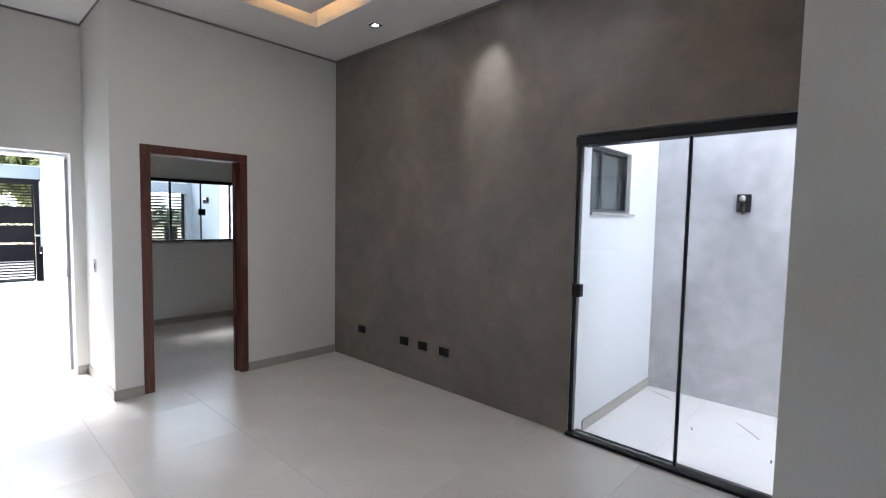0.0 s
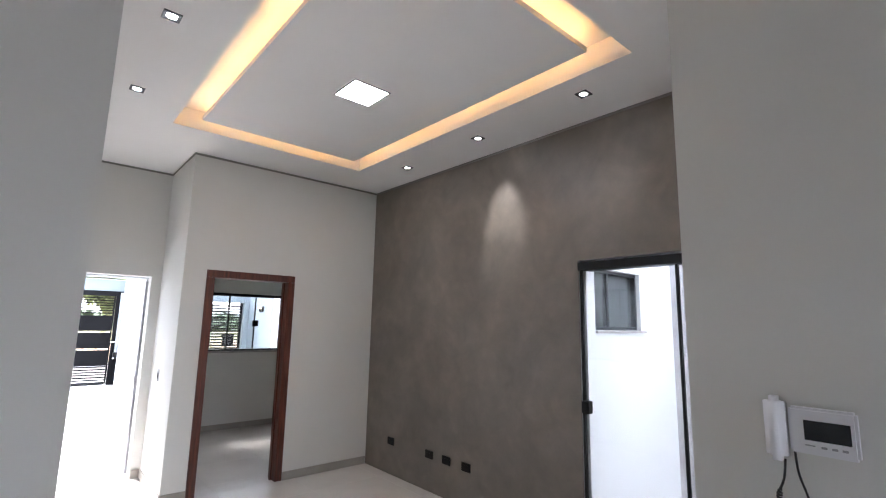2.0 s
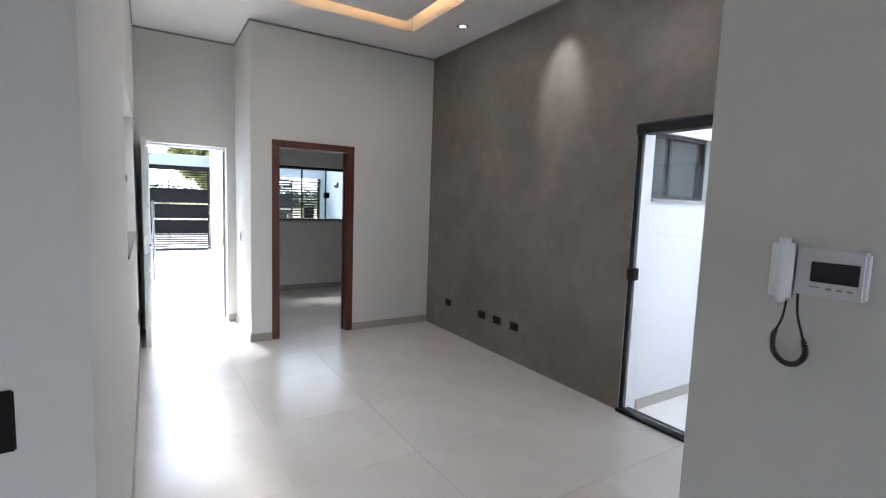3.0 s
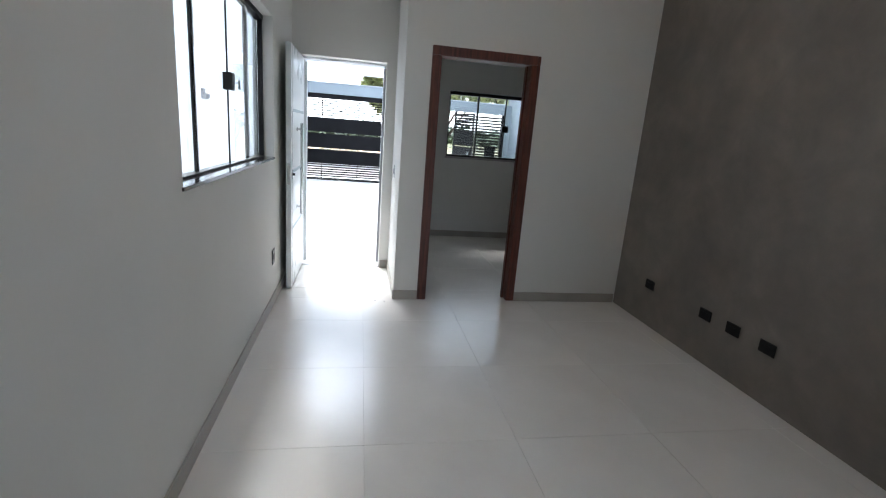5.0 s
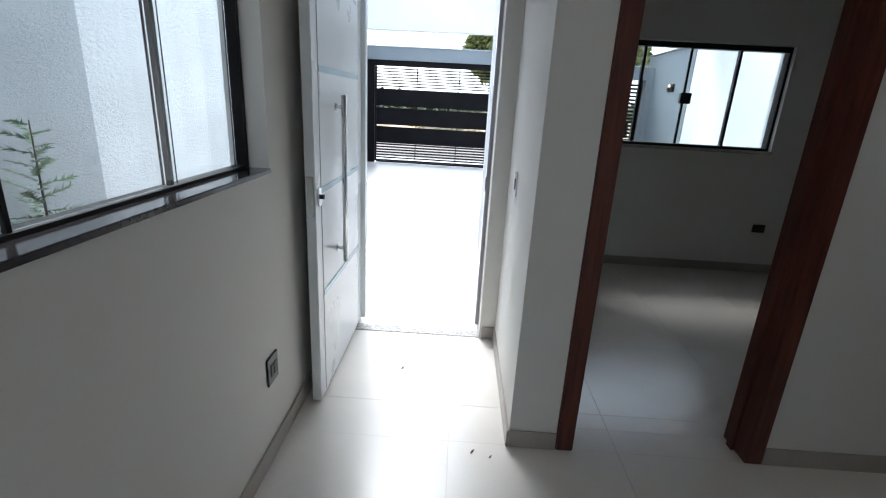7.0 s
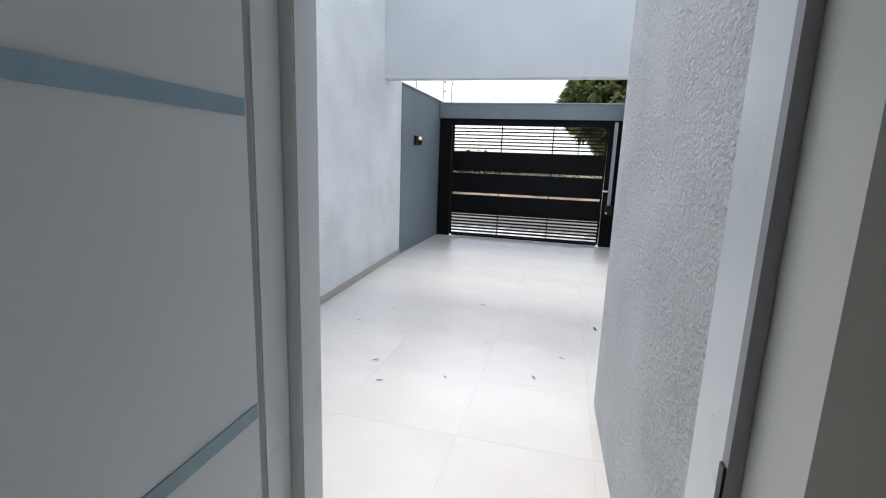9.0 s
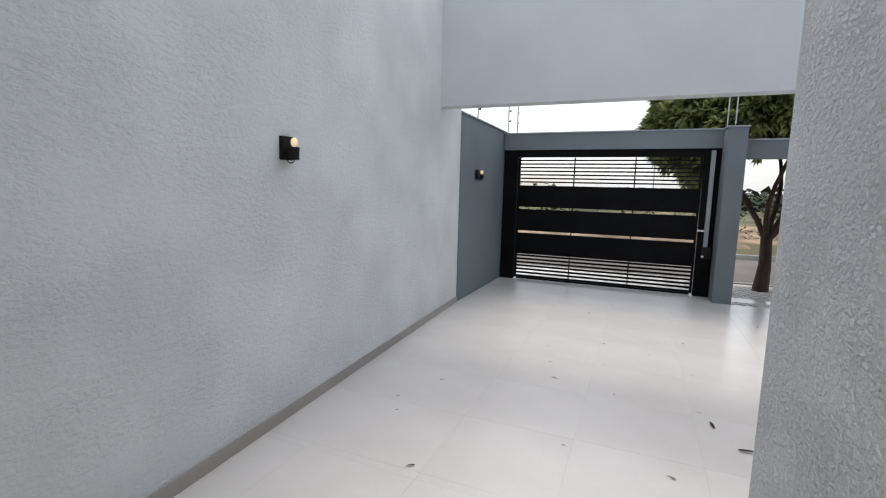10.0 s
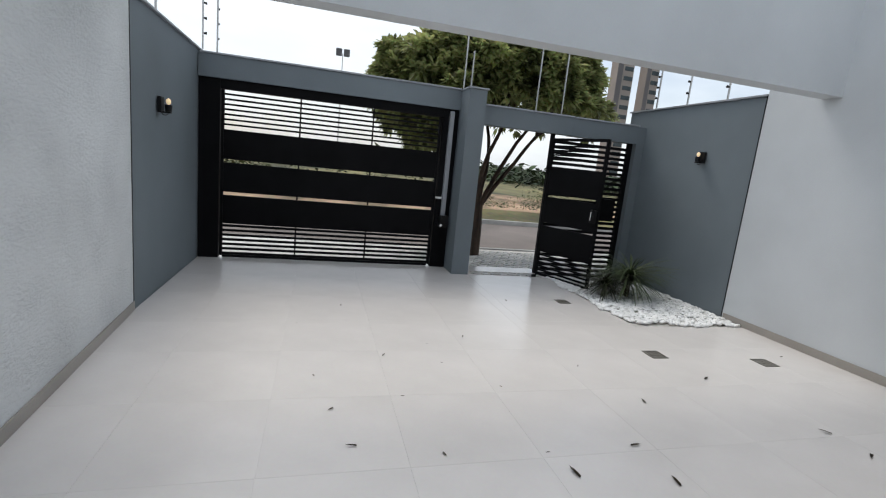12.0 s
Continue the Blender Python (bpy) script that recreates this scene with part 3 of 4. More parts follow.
part("jamb", boxes((1.05, 6.56, 0.002, 1.069, 6.715, 2.074), bevel=0.003), M_LACQ, df)
part("head", boxes((0.226, 6.52, 2.076, 1.069, 6.715, 2.094), bevel=0.003), M_LACQ, df)
part("seal", boxes((1.046, 6.535, 0.02, 1.069, 6.559, 2.05)), M_GREYMARK, df, "dark grey rubber door seal")
part("strike_plate", boxes((1.0415, 6.538, 0.93, 1.0455, 6.556, 1.02)), M_BLACKPL, df)
solid("threshold", boxes((0.228, 6.386, ZO - 0.04, 1.068, 6.47, 0.004), bevel=0.002), M_MARBLE, "grey stone threshold under the front door", "threshold", "structure")


# ---- electrics ----
def plate(name, at, normal, w, h, m, label, modules=1, mm=None):
    """A wall plate with its rocker or socket modules, facing along normal."""
    ob = thing(name, label, "socket" if "socket" in name else "switch")
    bm = boxes((-w / 2, -0.009, -h / 2, w / 2, -0.001, h / 2), bevel=0.003)
    part("plate", bm, m, ob)
    for i in range(modules):
        c = (i - (modules - 1) / 2) * w * 0.3
        part("module", boxes((c - w * 0.13, -0.0125, -h * 0.22, c + w * 0.13, -0.0095, h * 0.22), bevel=0.0012), mm or m, ob)
    ob.matrix_world = Matrix.Translation(at) @ pose(0, 0, 0, 0, 0, {"-y": 0, "+x": 90, "+y": 180, "-x": 270}[normal])
    return ob


for y in (4.88, 4.21, 3.95, 3.675):
    plate("socket", (XG, y, 0.35), "-x", 0.118, 0.078, M_BLACKPL, "black plastic socket plate low on the cement wall", 2)
plate("socket", (XL, 5.27, 0.395), "+x", 0.10, 0.12, M_ALU, "dark grey socket plate with black inserts low on the wall", 2, M_BLACKPL)
plate("light_switch", (XR, 5.99, 1.075), "-x", 0.075, 0.118, M_SILVER, "grey light switch plate in the entrance recess", 1, M_BLACKPL)
plate("socket", (3.775, YB, 0.44), "-y", 0.118, 0.078, M_BLACKPL, "black plastic socket plate under the bedroom window", 2)
plate("socket", (0.014, 1.37, 1.117), "-y", 0.08, 0.118, M_BLACKPL, "black socket plate on the kitchen wall", 1)

# video intercom
ic = thing("video_intercom", "white wall intercom with handset and small black screen", "intercom")
IX = KX
IY, IZ = -0.072, -0.021
base = part("body", boxes((IX - 0.03, 0.69, 1.372, IX - 0.001, 0.83, 1.487), bevel=0.006), M_PLASTIC, ic)
part("screen", boxes((IX - 0.0325, 0.703, 1.408, IX - 0.0305, 0.797, 1.457)), M_SCREEN, base, "black glass screen")
for i, y in enumerate((0.717, 0.737, 0.758)):
    part("button", boxes((IX - 0.033, y - 0.006, 1.391, IX - 0.0305, y + 0.006, 1.397), bevel=0.001), M_GREYMARK, base)
part("button", boxes((IX - 0.033, 0.776, 1.394, IX - 0.0305, 0.797, 1.397)), M_GREYMARK, base)
hs = part("handset", boxes((IX - 0.055, 0.835, 1.345, IX - 0.004, 0.882, 1.51), bevel=0.014), M_PLASTIC, ic, "white plastic handset", smooth=True)
cord = bpy.data.curves.new("cord", "CURVE")
cord.dimensions, cord.bevel_depth, cord.bevel_resolution = "3D", 0.003, 2
sp = cord.splines.new("POLY")
bends = [(0.846, 1.348), (0.852, 1.30), (0.866, 1.255), (0.862, 1.21), (0.835, 1.187), (0.808, 1.194), (0.793, 1.225), (0.806, 1.273), (0.819, 1.32), (0.823, 1.374)]
run = []
for i in range(len(bends) - 1):
    p0, p1, p2, p3 = (Vector(bends[max(0, min(len(bends) - 1, i + k))]) for k in (-1, 0, 1, 2))
    for k in range(44):
        f = k / 44
        run.append(0.5 * (2 * p1 + (p2 - p0) * f + (2 * p0 - 5 * p1 + 4 * p2 - p3) * f ** 2 + (3 * p1 - p0 - 3 * p2 + p3) * f ** 3))
sp.points.add(len(run) - 1)
for i, q in enumerate(run):
    k = i * 0.9
    c = 0.0048 * max(0.0, min(1.0, (i - 70) / 12, (300 - i) / 12))
    side = run[min(i + 1, len(run) - 1)] - run[max(i - 1, 0)]
    side = Vector((-side.y, side.x)).normalized() * c * math.sin(k)
    sp.points[i].co = (IX - 0.02 + c * math.cos(k), q.x + side.x, q.y + side.y, 1)
cm = bpy.data.objects.new("cord_shape", cord)
me = bpy.data.meshes.new_from_object(cm)
bpy.data.objects.remove(cm)
me.materials.append(M_RUBBER)
cob = new("coiled_cord", me)
cob.parent = ic
tagged(cob, "black coiled handset cord")
ic.location = (0, IY, IZ)


# ---- ceiling lights ----
def downlight(x, y, watts, aim=None, cone=50):
    ob = thing("downlight", "small square recessed downlight, lit", "downlight", "ceiling downlights", at=(x, y, ZC))
    bm = bmesh.new()
    for d in ((-0.045, -0.045, -0.006, 0.045, -0.028, 0), (-0.045, 0.028, -0.006, 0.045, 0.045, 0), (-0.045, -0.028, -0.006, -0.028, 0.028, 0), (0.028, -0.028, -0.006, 0.045, 0.028, 0)):
        box(bm, *d)
    part("bezel", bm, M_ALU, ob)
    part("lens", rods(((0, 0, -0.0045), (0, 0, -0.0005), 0.024), n=20), M_SPOT, ob)
    ld = bpy.data.lights.new("downlight_beam", "SPOT")
    ld.energy, ld.spot_size, ld.spot_blend, ld.shadow_soft_size, ld.color = watts, radians(cone), 1.0, 0.03, (1.0, 0.985, 0.96)
    lamp = new("downlight_beam", ld)
    lamp.matrix_world = look((x, y, ZC - 0.02), aim or (x, y, 0))


downlight(0.50, 2.04, 1.2)
downlight(0.50, 3.14, 1.2)
downlight(0.50, 4.25, 1.2)
downlight(2.885, 2.10, 0.4, (3.30, 2.10, 2.5), 56)
downlight(2.925, 3.19, 4.0, (3.30, 3.21, 2.62), 46)
downlight(2.96, 4.28, 0.4, (3.30, 4.28, 2.5), 56)

pl = thing("panel_light", "square white recessed ceiling panel light, lit", "panel light", at=(1.765, 3.245, ZC + 0.035))
bm = bmesh.new()
for d in ((-0.15, -0.15, -0.006, 0.15, -0.14, -0.0005), (-0.15, 0.14, -0.006, 0.15, 0.15, -0.0005), (-0.15, -0.14, -0.006, -0.14, 0.14, -0.0005), (0.14, -0.14, -0.006, 0.15, 0.14, -0.0005)):
    box(bm, *d)
part("bezel", bm, M_BLACKPL, pl)
part("diffuser", boxes((-0.139, -0.139, -0.0045, 0.139, 0.139, -0.0008)), M_PANEL, pl)

led = thing("led_strip", "warm yellow light strip hidden in the ceiling tray", "light strip", at=(0, 0, ZC + 0.071))
x0, x1, y0, y1 = cx0 + 0.21, cx1 - 0.17, cy0 + 0.23, cy1 - 0.17
for d in ((x0, y0, 0, x1, y0 + 0.012, 0.006), (x0, y1 - 0.012, 0, x1, y1, 0.006), (x0, y0 + 0.012, 0, x0 + 0.012, y1 - 0.012, 0.006), (x1 - 0.012, y0 + 0.012, 0, x1, y1 - 0.012, 0.006)):
    part("strip", boxes(d), M_LED, led)


# ---- wall lanterns ----
def lantern(at, turn, label, bulb=M_BULB, bulb_label="clear warm bulb, lit"):
    ob = thing("wall_lantern", label, "wall lamp", "yard wall lamps")
    b = part("bracket", boxes((-0.05, -0.035, -0.075, 0.05, -0.001, 0.075), bevel=0.003), M_BLACK, ob)
    part("arm", boxes((-0.022, -0.11, -0.075, 0.022, -0.036, -0.06), bevel=0.002), M_BLACK, ob)
    part("socket_cup", rods(((0, -0.085, -0.058), (0, -0.085, 0.005), 0.03, 0.034), n=18), M_BLACK, ob)
    bm = bmesh.new()
    bmesh.ops.create_uvsphere(bm, u_segments=18, v_segments=12, radius=0.0225, matrix=Matrix.Translation((0, -0.085, 0.036)) @ Matrix.Diagonal((1, 1, 1.35, 1)))
    part("bulb", bm, bulb, ob, bulb_label, smooth=True)
    cu = bmesh.new()
    last = None
    for i in range(9):
        a = math.pi * i / 8
        p = (0, -0.055 - 0.03 * math.cos(a), -0.07 - 0.025 * math.sin(a))
        if last:
            cyl(cu, last, p, 0.004, n=6)
        last = p
    part("wire", cu, M_RUBBER, ob)
    ob.matrix_world = Matrix.Translation(at) @ pose(0, 0, 0, 0, 0, turn)


lantern((-1.604, 9.15, 1.77), 87, "black wall lantern with lit bulb on the textured wall")
lantern((BL, 13.63, 1.78), 90, "black wall lantern with lit bulb on the slate wall")
lantern((BR, 13.7, 1.92), 270, "black wall lantern with lit bulb on the slate wall")
lantern((CE, 1.69, 1.735), 270, "black wall lantern, unlit, on the light well wall", M_MARBLE, "frosted bulb, unlit")

# ---- street gates and front wall ----
solid("gate_lintel", boxes((BL, YG - 0.08, 2.285, 1.66, YG + 0.1, 2.565)), M_DARKWALL, "slate grey beam over the driveway gate", "beam", "structure")
solid("gate_pillar", boxes((1.66, 14.75, -0.3, 1.915, YG + 0.12, 2.55), bevel=0.004), M_DARKWALL, "slate grey pillar between the gates", "pillar", "structure")
YP = 15.05
solid("footgate_lintel", boxes((1.916, YP - 0.07, 2.115, 3.42, YP + 0.13, 2.38)), M_DARKWALL, "slate grey beam over the footgate", "beam", "structure")
solid("footgate_lintel", boxes((3.422, YP - 0.07, 2.11, 4.569, YP + 0.13, 2.375)), M_DARKWALL, "slate grey beam over the slatted screen", "beam", "structure")
M_CAP = mat("pale_metal_flashing", (0.36, 0.38, 0.41), rough=0.5, spread=0.05, metal=0.2)


def cap(x0, y0, x1, y1, z):
    solid("wall_cap", boxes((x0, y0, z + 0.001, x1, y1, z + 0.022), bevel=0.003), M_CAP, "pale metal coping on top of the wall", "coping", "structure")


cap(BL + 0.02, YG - 0.1, 1.645, YG + 0.12, 2.565)
cap(1.645, 14.732, 1.932, YG + 0.14, 2.55)
cap(1.935, YP - 0.09, 3.42, YP + 0.15, 2.38)
cap(3.425, YP - 0.09, 4.575, YP + 0.15, 2.375)
solid("gate_pillar", boxes((4.57, YP - 0.065, -0.3, BR + 0.014, YP + 0.13, 2.372)), M_DARKWALL, "slate grey pier between the screen and the wall", "pillar", "structure")
cap(BL - 0.22, YD + 0.001, BL + 0.018, YG + 0.22, 2.60)
cap(BR - 0.018, YD + 0.001, BR + 0.22, YG + 0.22, 2.635)

# black strips take the place of the shade in the gap between the walls
for x0, x1, zt in ((BL - 0.014, BL + 0.003, 2.6), (BR - 0.003, BR + 0.016, 2.635)):
    solid("wall_joint", boxes((x0, YD + 0.001, ZO, x1, YD + 0.014, zt)), M_BLACK, "black strip painted as the shaded gap between the tall and low walls", "joint", "structure")

vg = thing("driveway_gate", "black steel driveway gate of wide panels and slats, closed", "gate")
part("post", boxes((BL + 0.003, YG - 0.05, ZO, -1.555, YG + 0.05, 2.283), bevel=0.003), M_GATE, vg)
part("post", boxes((1.43, YG - 0.05, ZO, 1.657, YG + 0.05, 2.283), bevel=0.003), M_GATE, vg)
part("top_rail", boxes((-1.553, YG - 0.05, 2.16, 1.428, YG + 0.05, 2.283), bevel=0.003), M_GATE, vg)
gx0, gx1 = -1.545, 1.42
part("stile", boxes((gx0, YG - 0.025, ZO + 0.03, gx0 + 0.035, YG + 0.025, 2.155), bevel=0.002), M_GATE, vg)
part("stile", boxes((gx1 - 0.035, YG - 0.025, ZO + 0.03, gx1, YG + 0.025, 2.155), bevel=0.002), M_GATE, vg)
for z0, z1 in ((1.27, 1.655), (0.835, 1.225), (0.405, 0.79)):
    part("panel", boxes((gx0 + 0.036, YG - 0.02, z0, gx1 - 0.036, YG + 0.02, z1), bevel=0.002), M_GATE, vg)
for i in range(7):
    z = 1.72 + i * 0.064
    part("slat", boxes((gx0 + 0.036, YG - 0.012, z - 0.012, gx1 - 0.036, YG + 0.012, z + 0.012)), M_GATE, vg)
for i in range(7):
    z = ZO + 0.06 + i * 0.064
    part("slat", boxes((gx0 + 0.036, YG - 0.014, z - 0.016, gx1 - 0.036, YG + 0.012, z + 0.016)), M_GATE, vg)
part("bottom_rail", boxes((gx0 + 0.036, YG - 0.02, ZO + 0.006, gx1 - 0.036, YG + 0.02, ZO + 0.04)), M_GATE, vg)
for f in (1 / 3, 2 / 3):
    x = gx0 + (gx1 - gx0) * f
    for z0, z1 in ((ZO + 0.04, 0.404), (1.657, 2.155), (0.791, 0.834), (1.226, 1.269)):
        part("divider", boxes((x - 0.01, YG + 0.013, z0, x + 0.01, YG + 0.03, z1)), M_GATE, vg)
op = thing("gate_opener", "grey gate opener arm with black motor housing", "gate opener")
part("arm", boxes((1.515, YG - 0.125, 0.72, 1.575, YG - 0.055, 2.25), bevel=0.004), M_CAP, op, "long grey steel guide arm")
part("motor_housing", boxes((1.49, YG - 0.20, 0.56, 1.62, YG - 0.052, 0.74), bevel=0.012), M_BLACKPL, op)
part("bracket", boxes((1.41, YG - 0.09, 0.98, 1.513, YG - 0.052, 1.01), bevel=0.002), M_SILVER, op)
part("knob", rods(((1.50, YG - 0.23, 0.60), (1.50, YG - 0.201, 0.60), 0.018), n=14), M_SILVER, op)

# slatted screen beside the footgate
sc = thing("slatted_screen", "fixed black steel screen of close horizontal slats", "fence")
part("post", boxes((3.11, YP - 0.03, -0.18, 3.16, YP + 0.03, 2.108)), M_GATE, sc)
part("post", boxes((4.46, YP - 0.03, -0.18, 4.53, YP + 0.03, 2.108)), M_GATE, sc)
for i in range(27):
    z = -0.1 + i * 0.08
    part("slat", boxes((3.162, YP - 0.012, z, 4.458, YP + 0.012, z + 0.045)), M_GATE, sc)
part("letter_box", boxes((4.03, YP - 0.11, 0.85, 4.33, YP - 0.014, 1.2), bevel=0.004), M_GATE, sc)

# footgate leaf, swung open into the yard
fg = thing("footgate", "black steel footgate of panels and slats, swung open", "gate")
W = 1.02
part("stile", boxes((0, -0.02, 0.125, 0.04, 0.02, 2.23), bevel=0.002), M_GATE, fg)
part("stile", boxes((W - 0.04, -0.02, 0.125, W, 0.02, 2.23), bevel=0.002), M_GATE, fg)
for z0, z1 in ((0.125, 0.165), (2.19, 2.23)):
    part("rail", boxes((0.041, -0.02, z0, W - 0.041, 0.02, z1)), M_GATE, fg)
for z0, z1 in ((1.40, 1.79), (0.955, 1.35), (0.50, 0.905)):
    part("panel", boxes((0.041, -0.016, z0, W - 0.041, 0.016, z1), bevel=0.002), M_GATE, fg)
for i in range(5):
    part("slat", boxes((0.041, -0.01, 1.84 + i * 0.066, W - 0.041, 0.01, 1.865 + i * 0.066)), M_GATE, fg)
    part("slat", boxes((0.041, -0.01, 0.195 + i * 0.06, W - 0.041, 0.01, 0.222 + i * 0.06)), M_GATE, fg)
lk = part("lock_case", boxes((W - 0.12, -0.06, 1.08, W - 0.015, -0.0205, 1.26), bevel=0.004), M_BLACKPL, fg)
part("handle", rods(((W - 0.06, -0.10, 1.12), (W - 0.06, -0.10, 1.24), 0.009), ((W - 0.06, -0.10, 1.18), (W - 0.06, -0.061, 1.18), 0.009), n=10), M_SILVER, lk)
fg.matrix_world = pose(3.115, 14.985, -0.19, 0, 0, -69.5)

# electric fence rods with insulators
def fence_rod(x, y, z, h, turn, n=5):
    ob = thing("fence_rod", "thin electric fence rod with black insulators", "fence", "electric fence rods", at=(x, y, z))
    part("rod", boxes((-0.009, -0.009, 0, 0.009, 0.009, h)), M_GALV, ob)
    for i in range(n):
        zz = h * (0.2 + 0.75 * i / max(1, n - 1))
        bm = rods(((0.0, -0.045, zz), (0.0, -0.012, zz), 0.018, 0.011), n=10)
        part("insulator", bm, M_BLACKPL, ob)
    ob.rotation_euler = (0, 0, radians(turn))


for x, y, z, h, t in ((BL + 0.03, YG + 0.02, 2.622, 0.95, 90), (BL - 0.1, 13.9, 2.622, 0.95, 90), (BL + 0.2, YG + 0.02, 2.587, 0.95, 180), (1.70, YG, 2.572, 0.8, 180), (1.81, YG, 2.572, 0.57, 180),
                      (2.82, YP + 0.05, 2.402, 0.9, 180), (3.25, YP + 0.05, 2.402, 0.95, 180), (BR + 0.06, 14.9, 2.657, 0.85, 270),
                      (BR + 0.06, 14.25, 2.657, 0.85, 270), (BR + 0.06, 13.55, 2.657, 0.85, 270)):
    fence_rod(x, y, z, h, t)


# ---- plants ----
def ground(x, y):
    """Height of the yard floor, which falls away towards the footgate."""
    f = min(1, max(0, (y - 14.75) / 0.23)) if x > 1.899 else 0
    return ZO - 0.11 * f


def blade(bm, base, az, length, rise, width, droop, steps=6):
    """An arching strap leaf."""
    d, s = Vector((math.cos(az), math.sin(az), 0)), Vector((-math.sin(az), math.cos(az), 0))
    row = []
    for i in range(steps + 1):
        f = i / steps
        c = Vector(base) + d * length * f * (0.45 + 0.55 * f ** 0.5) * math.cos(rise * (1 - f)) + Vector((0, 0, length * (math.sin(rise) * f - droop * f * f)))
        w = width * (0.5 + 0.9 * f) * (1 - f) ** 0.6 + 0.001
        row.append((bm.verts.new(c - s * w + Vector((0, 0, w * 0.3))), bm.verts.new(c), bm.verts.new(c + s * w + Vector((0, 0, w * 0.3)))))
    for a, b in zip(row, row[1:]):
        bm.faces.new((a[0], a[1], b[1], b[0]))
        bm.faces.new((a[1], a[2], b[2], b[1]))


rng = random.Random(7)


def shrub(x, y, count, l0, l1, stem, m, label):
    ob = thing("spiky_shrub", label, "shrub", "shrubs in the pebbles", at=(x, y, ground(x, y) + 0.02))
    part("stem", rods(((0, 0, -0.03), (0.02, 0, stem), 0.035, 0.028), n=10), M_BARK, ob)
    bm = bmesh.new()
    for i in range(count):
        a = i * 2.399 + rng.uniform(-0.2, 0.2)
        lift = rng.uniform(0.3, 1.45)
        blade(bm, (0.02, 0, stem * rng.uniform(0.5, 1.1)), a, rng.uniform(l0, l1), lift, rng.uniform(0.008, 0.014), rng.uniform(0.3, 0.9))
    part("leaves", bm, m, ob)


shrub(3.90, 13.75, 280, 0.42, 0.70, 0.25, M_SPIKE, "arching strap-leaved green shrub in white pebbles")
shrub(3.54, 13.75, 220, 0.28, 0.50, 0.14, M_SPIKE_DARK, "low dark strap-leaved clump in white pebbles")

# young conifer-like plants beside the boundary wall
def sapling(x, y, h, seed):
    r = random.Random(seed)
    ob = thing("young_conifer", "slender pale green young conifer by the wall", "plant", "passage plants", at=(x, y, -0.06))
    bm = bmesh.new()
    cyl(bm, (0, 0, 0), (0.01, 0.01, h), 0.012, 0.003, n=8)
    part("stem", bm, M_BARK, ob)
    bm = bmesh.new()
    for i in range(46):
        z = h * (0.2 + 0.8 * (i / 46))
        az, ln = i * 2.2 + r.uniform(-0.3, 0.3), (1.05 - i / 46) ** 0.8 * 0.30 * r.uniform(0.5, 1.1) + 0.05
        d = Vector((math.cos(az), math.sin(az), r.uniform(0.1, 0.5)))
        n = int(8 + ln * 60)
        for k in range(n):
            p = Vector((0, 0, z)) + d * ln * (k / n)
            for side in (-1, 1):
                s = Vector((-d.y, d.x, 0.25)).normalized() * side
                tip = p + s * r.uniform(0.018, 0.032) + d * 0.025 + Vector((0, 0, r.uniform(-0.01, 0.02)))
                q = Vector((0, 0, 0.004))
                bm.faces.new([bm.verts.new(v) for v in (p - d * 0.006, tip, p + d * 0.006 + q)])
    part("needles", bm, M_FERN, ob)


sapling(-1.26, 5.93, 1.32, 3)
sapling(-1.25, 5.06, 1.24, 5)

# street tree
def limb(bm, p, d, length, r0, r1, rnd, bend=0.25, steps=5):
    pts = [Vector(p)]
    d = Vector(d).normalized()
    for i in range(steps):
        d = (d + Vector((rnd.uniform(-bend, bend), rnd.uniform(-bend, bend), rnd.uniform(-0.05, bend * 0.6)))).normalized()
        pts.append(pts[-1] + d * length / steps)
    for i, (a, b) in enumerate(zip(pts, pts[1:])):
        cyl(bm, a, b + (b - a) * 0.06, r0 + (r1 - r0) * i / steps, r0 + (r1 - r0) * (i + 1) / steps, n=9)
    return pts[-1], d


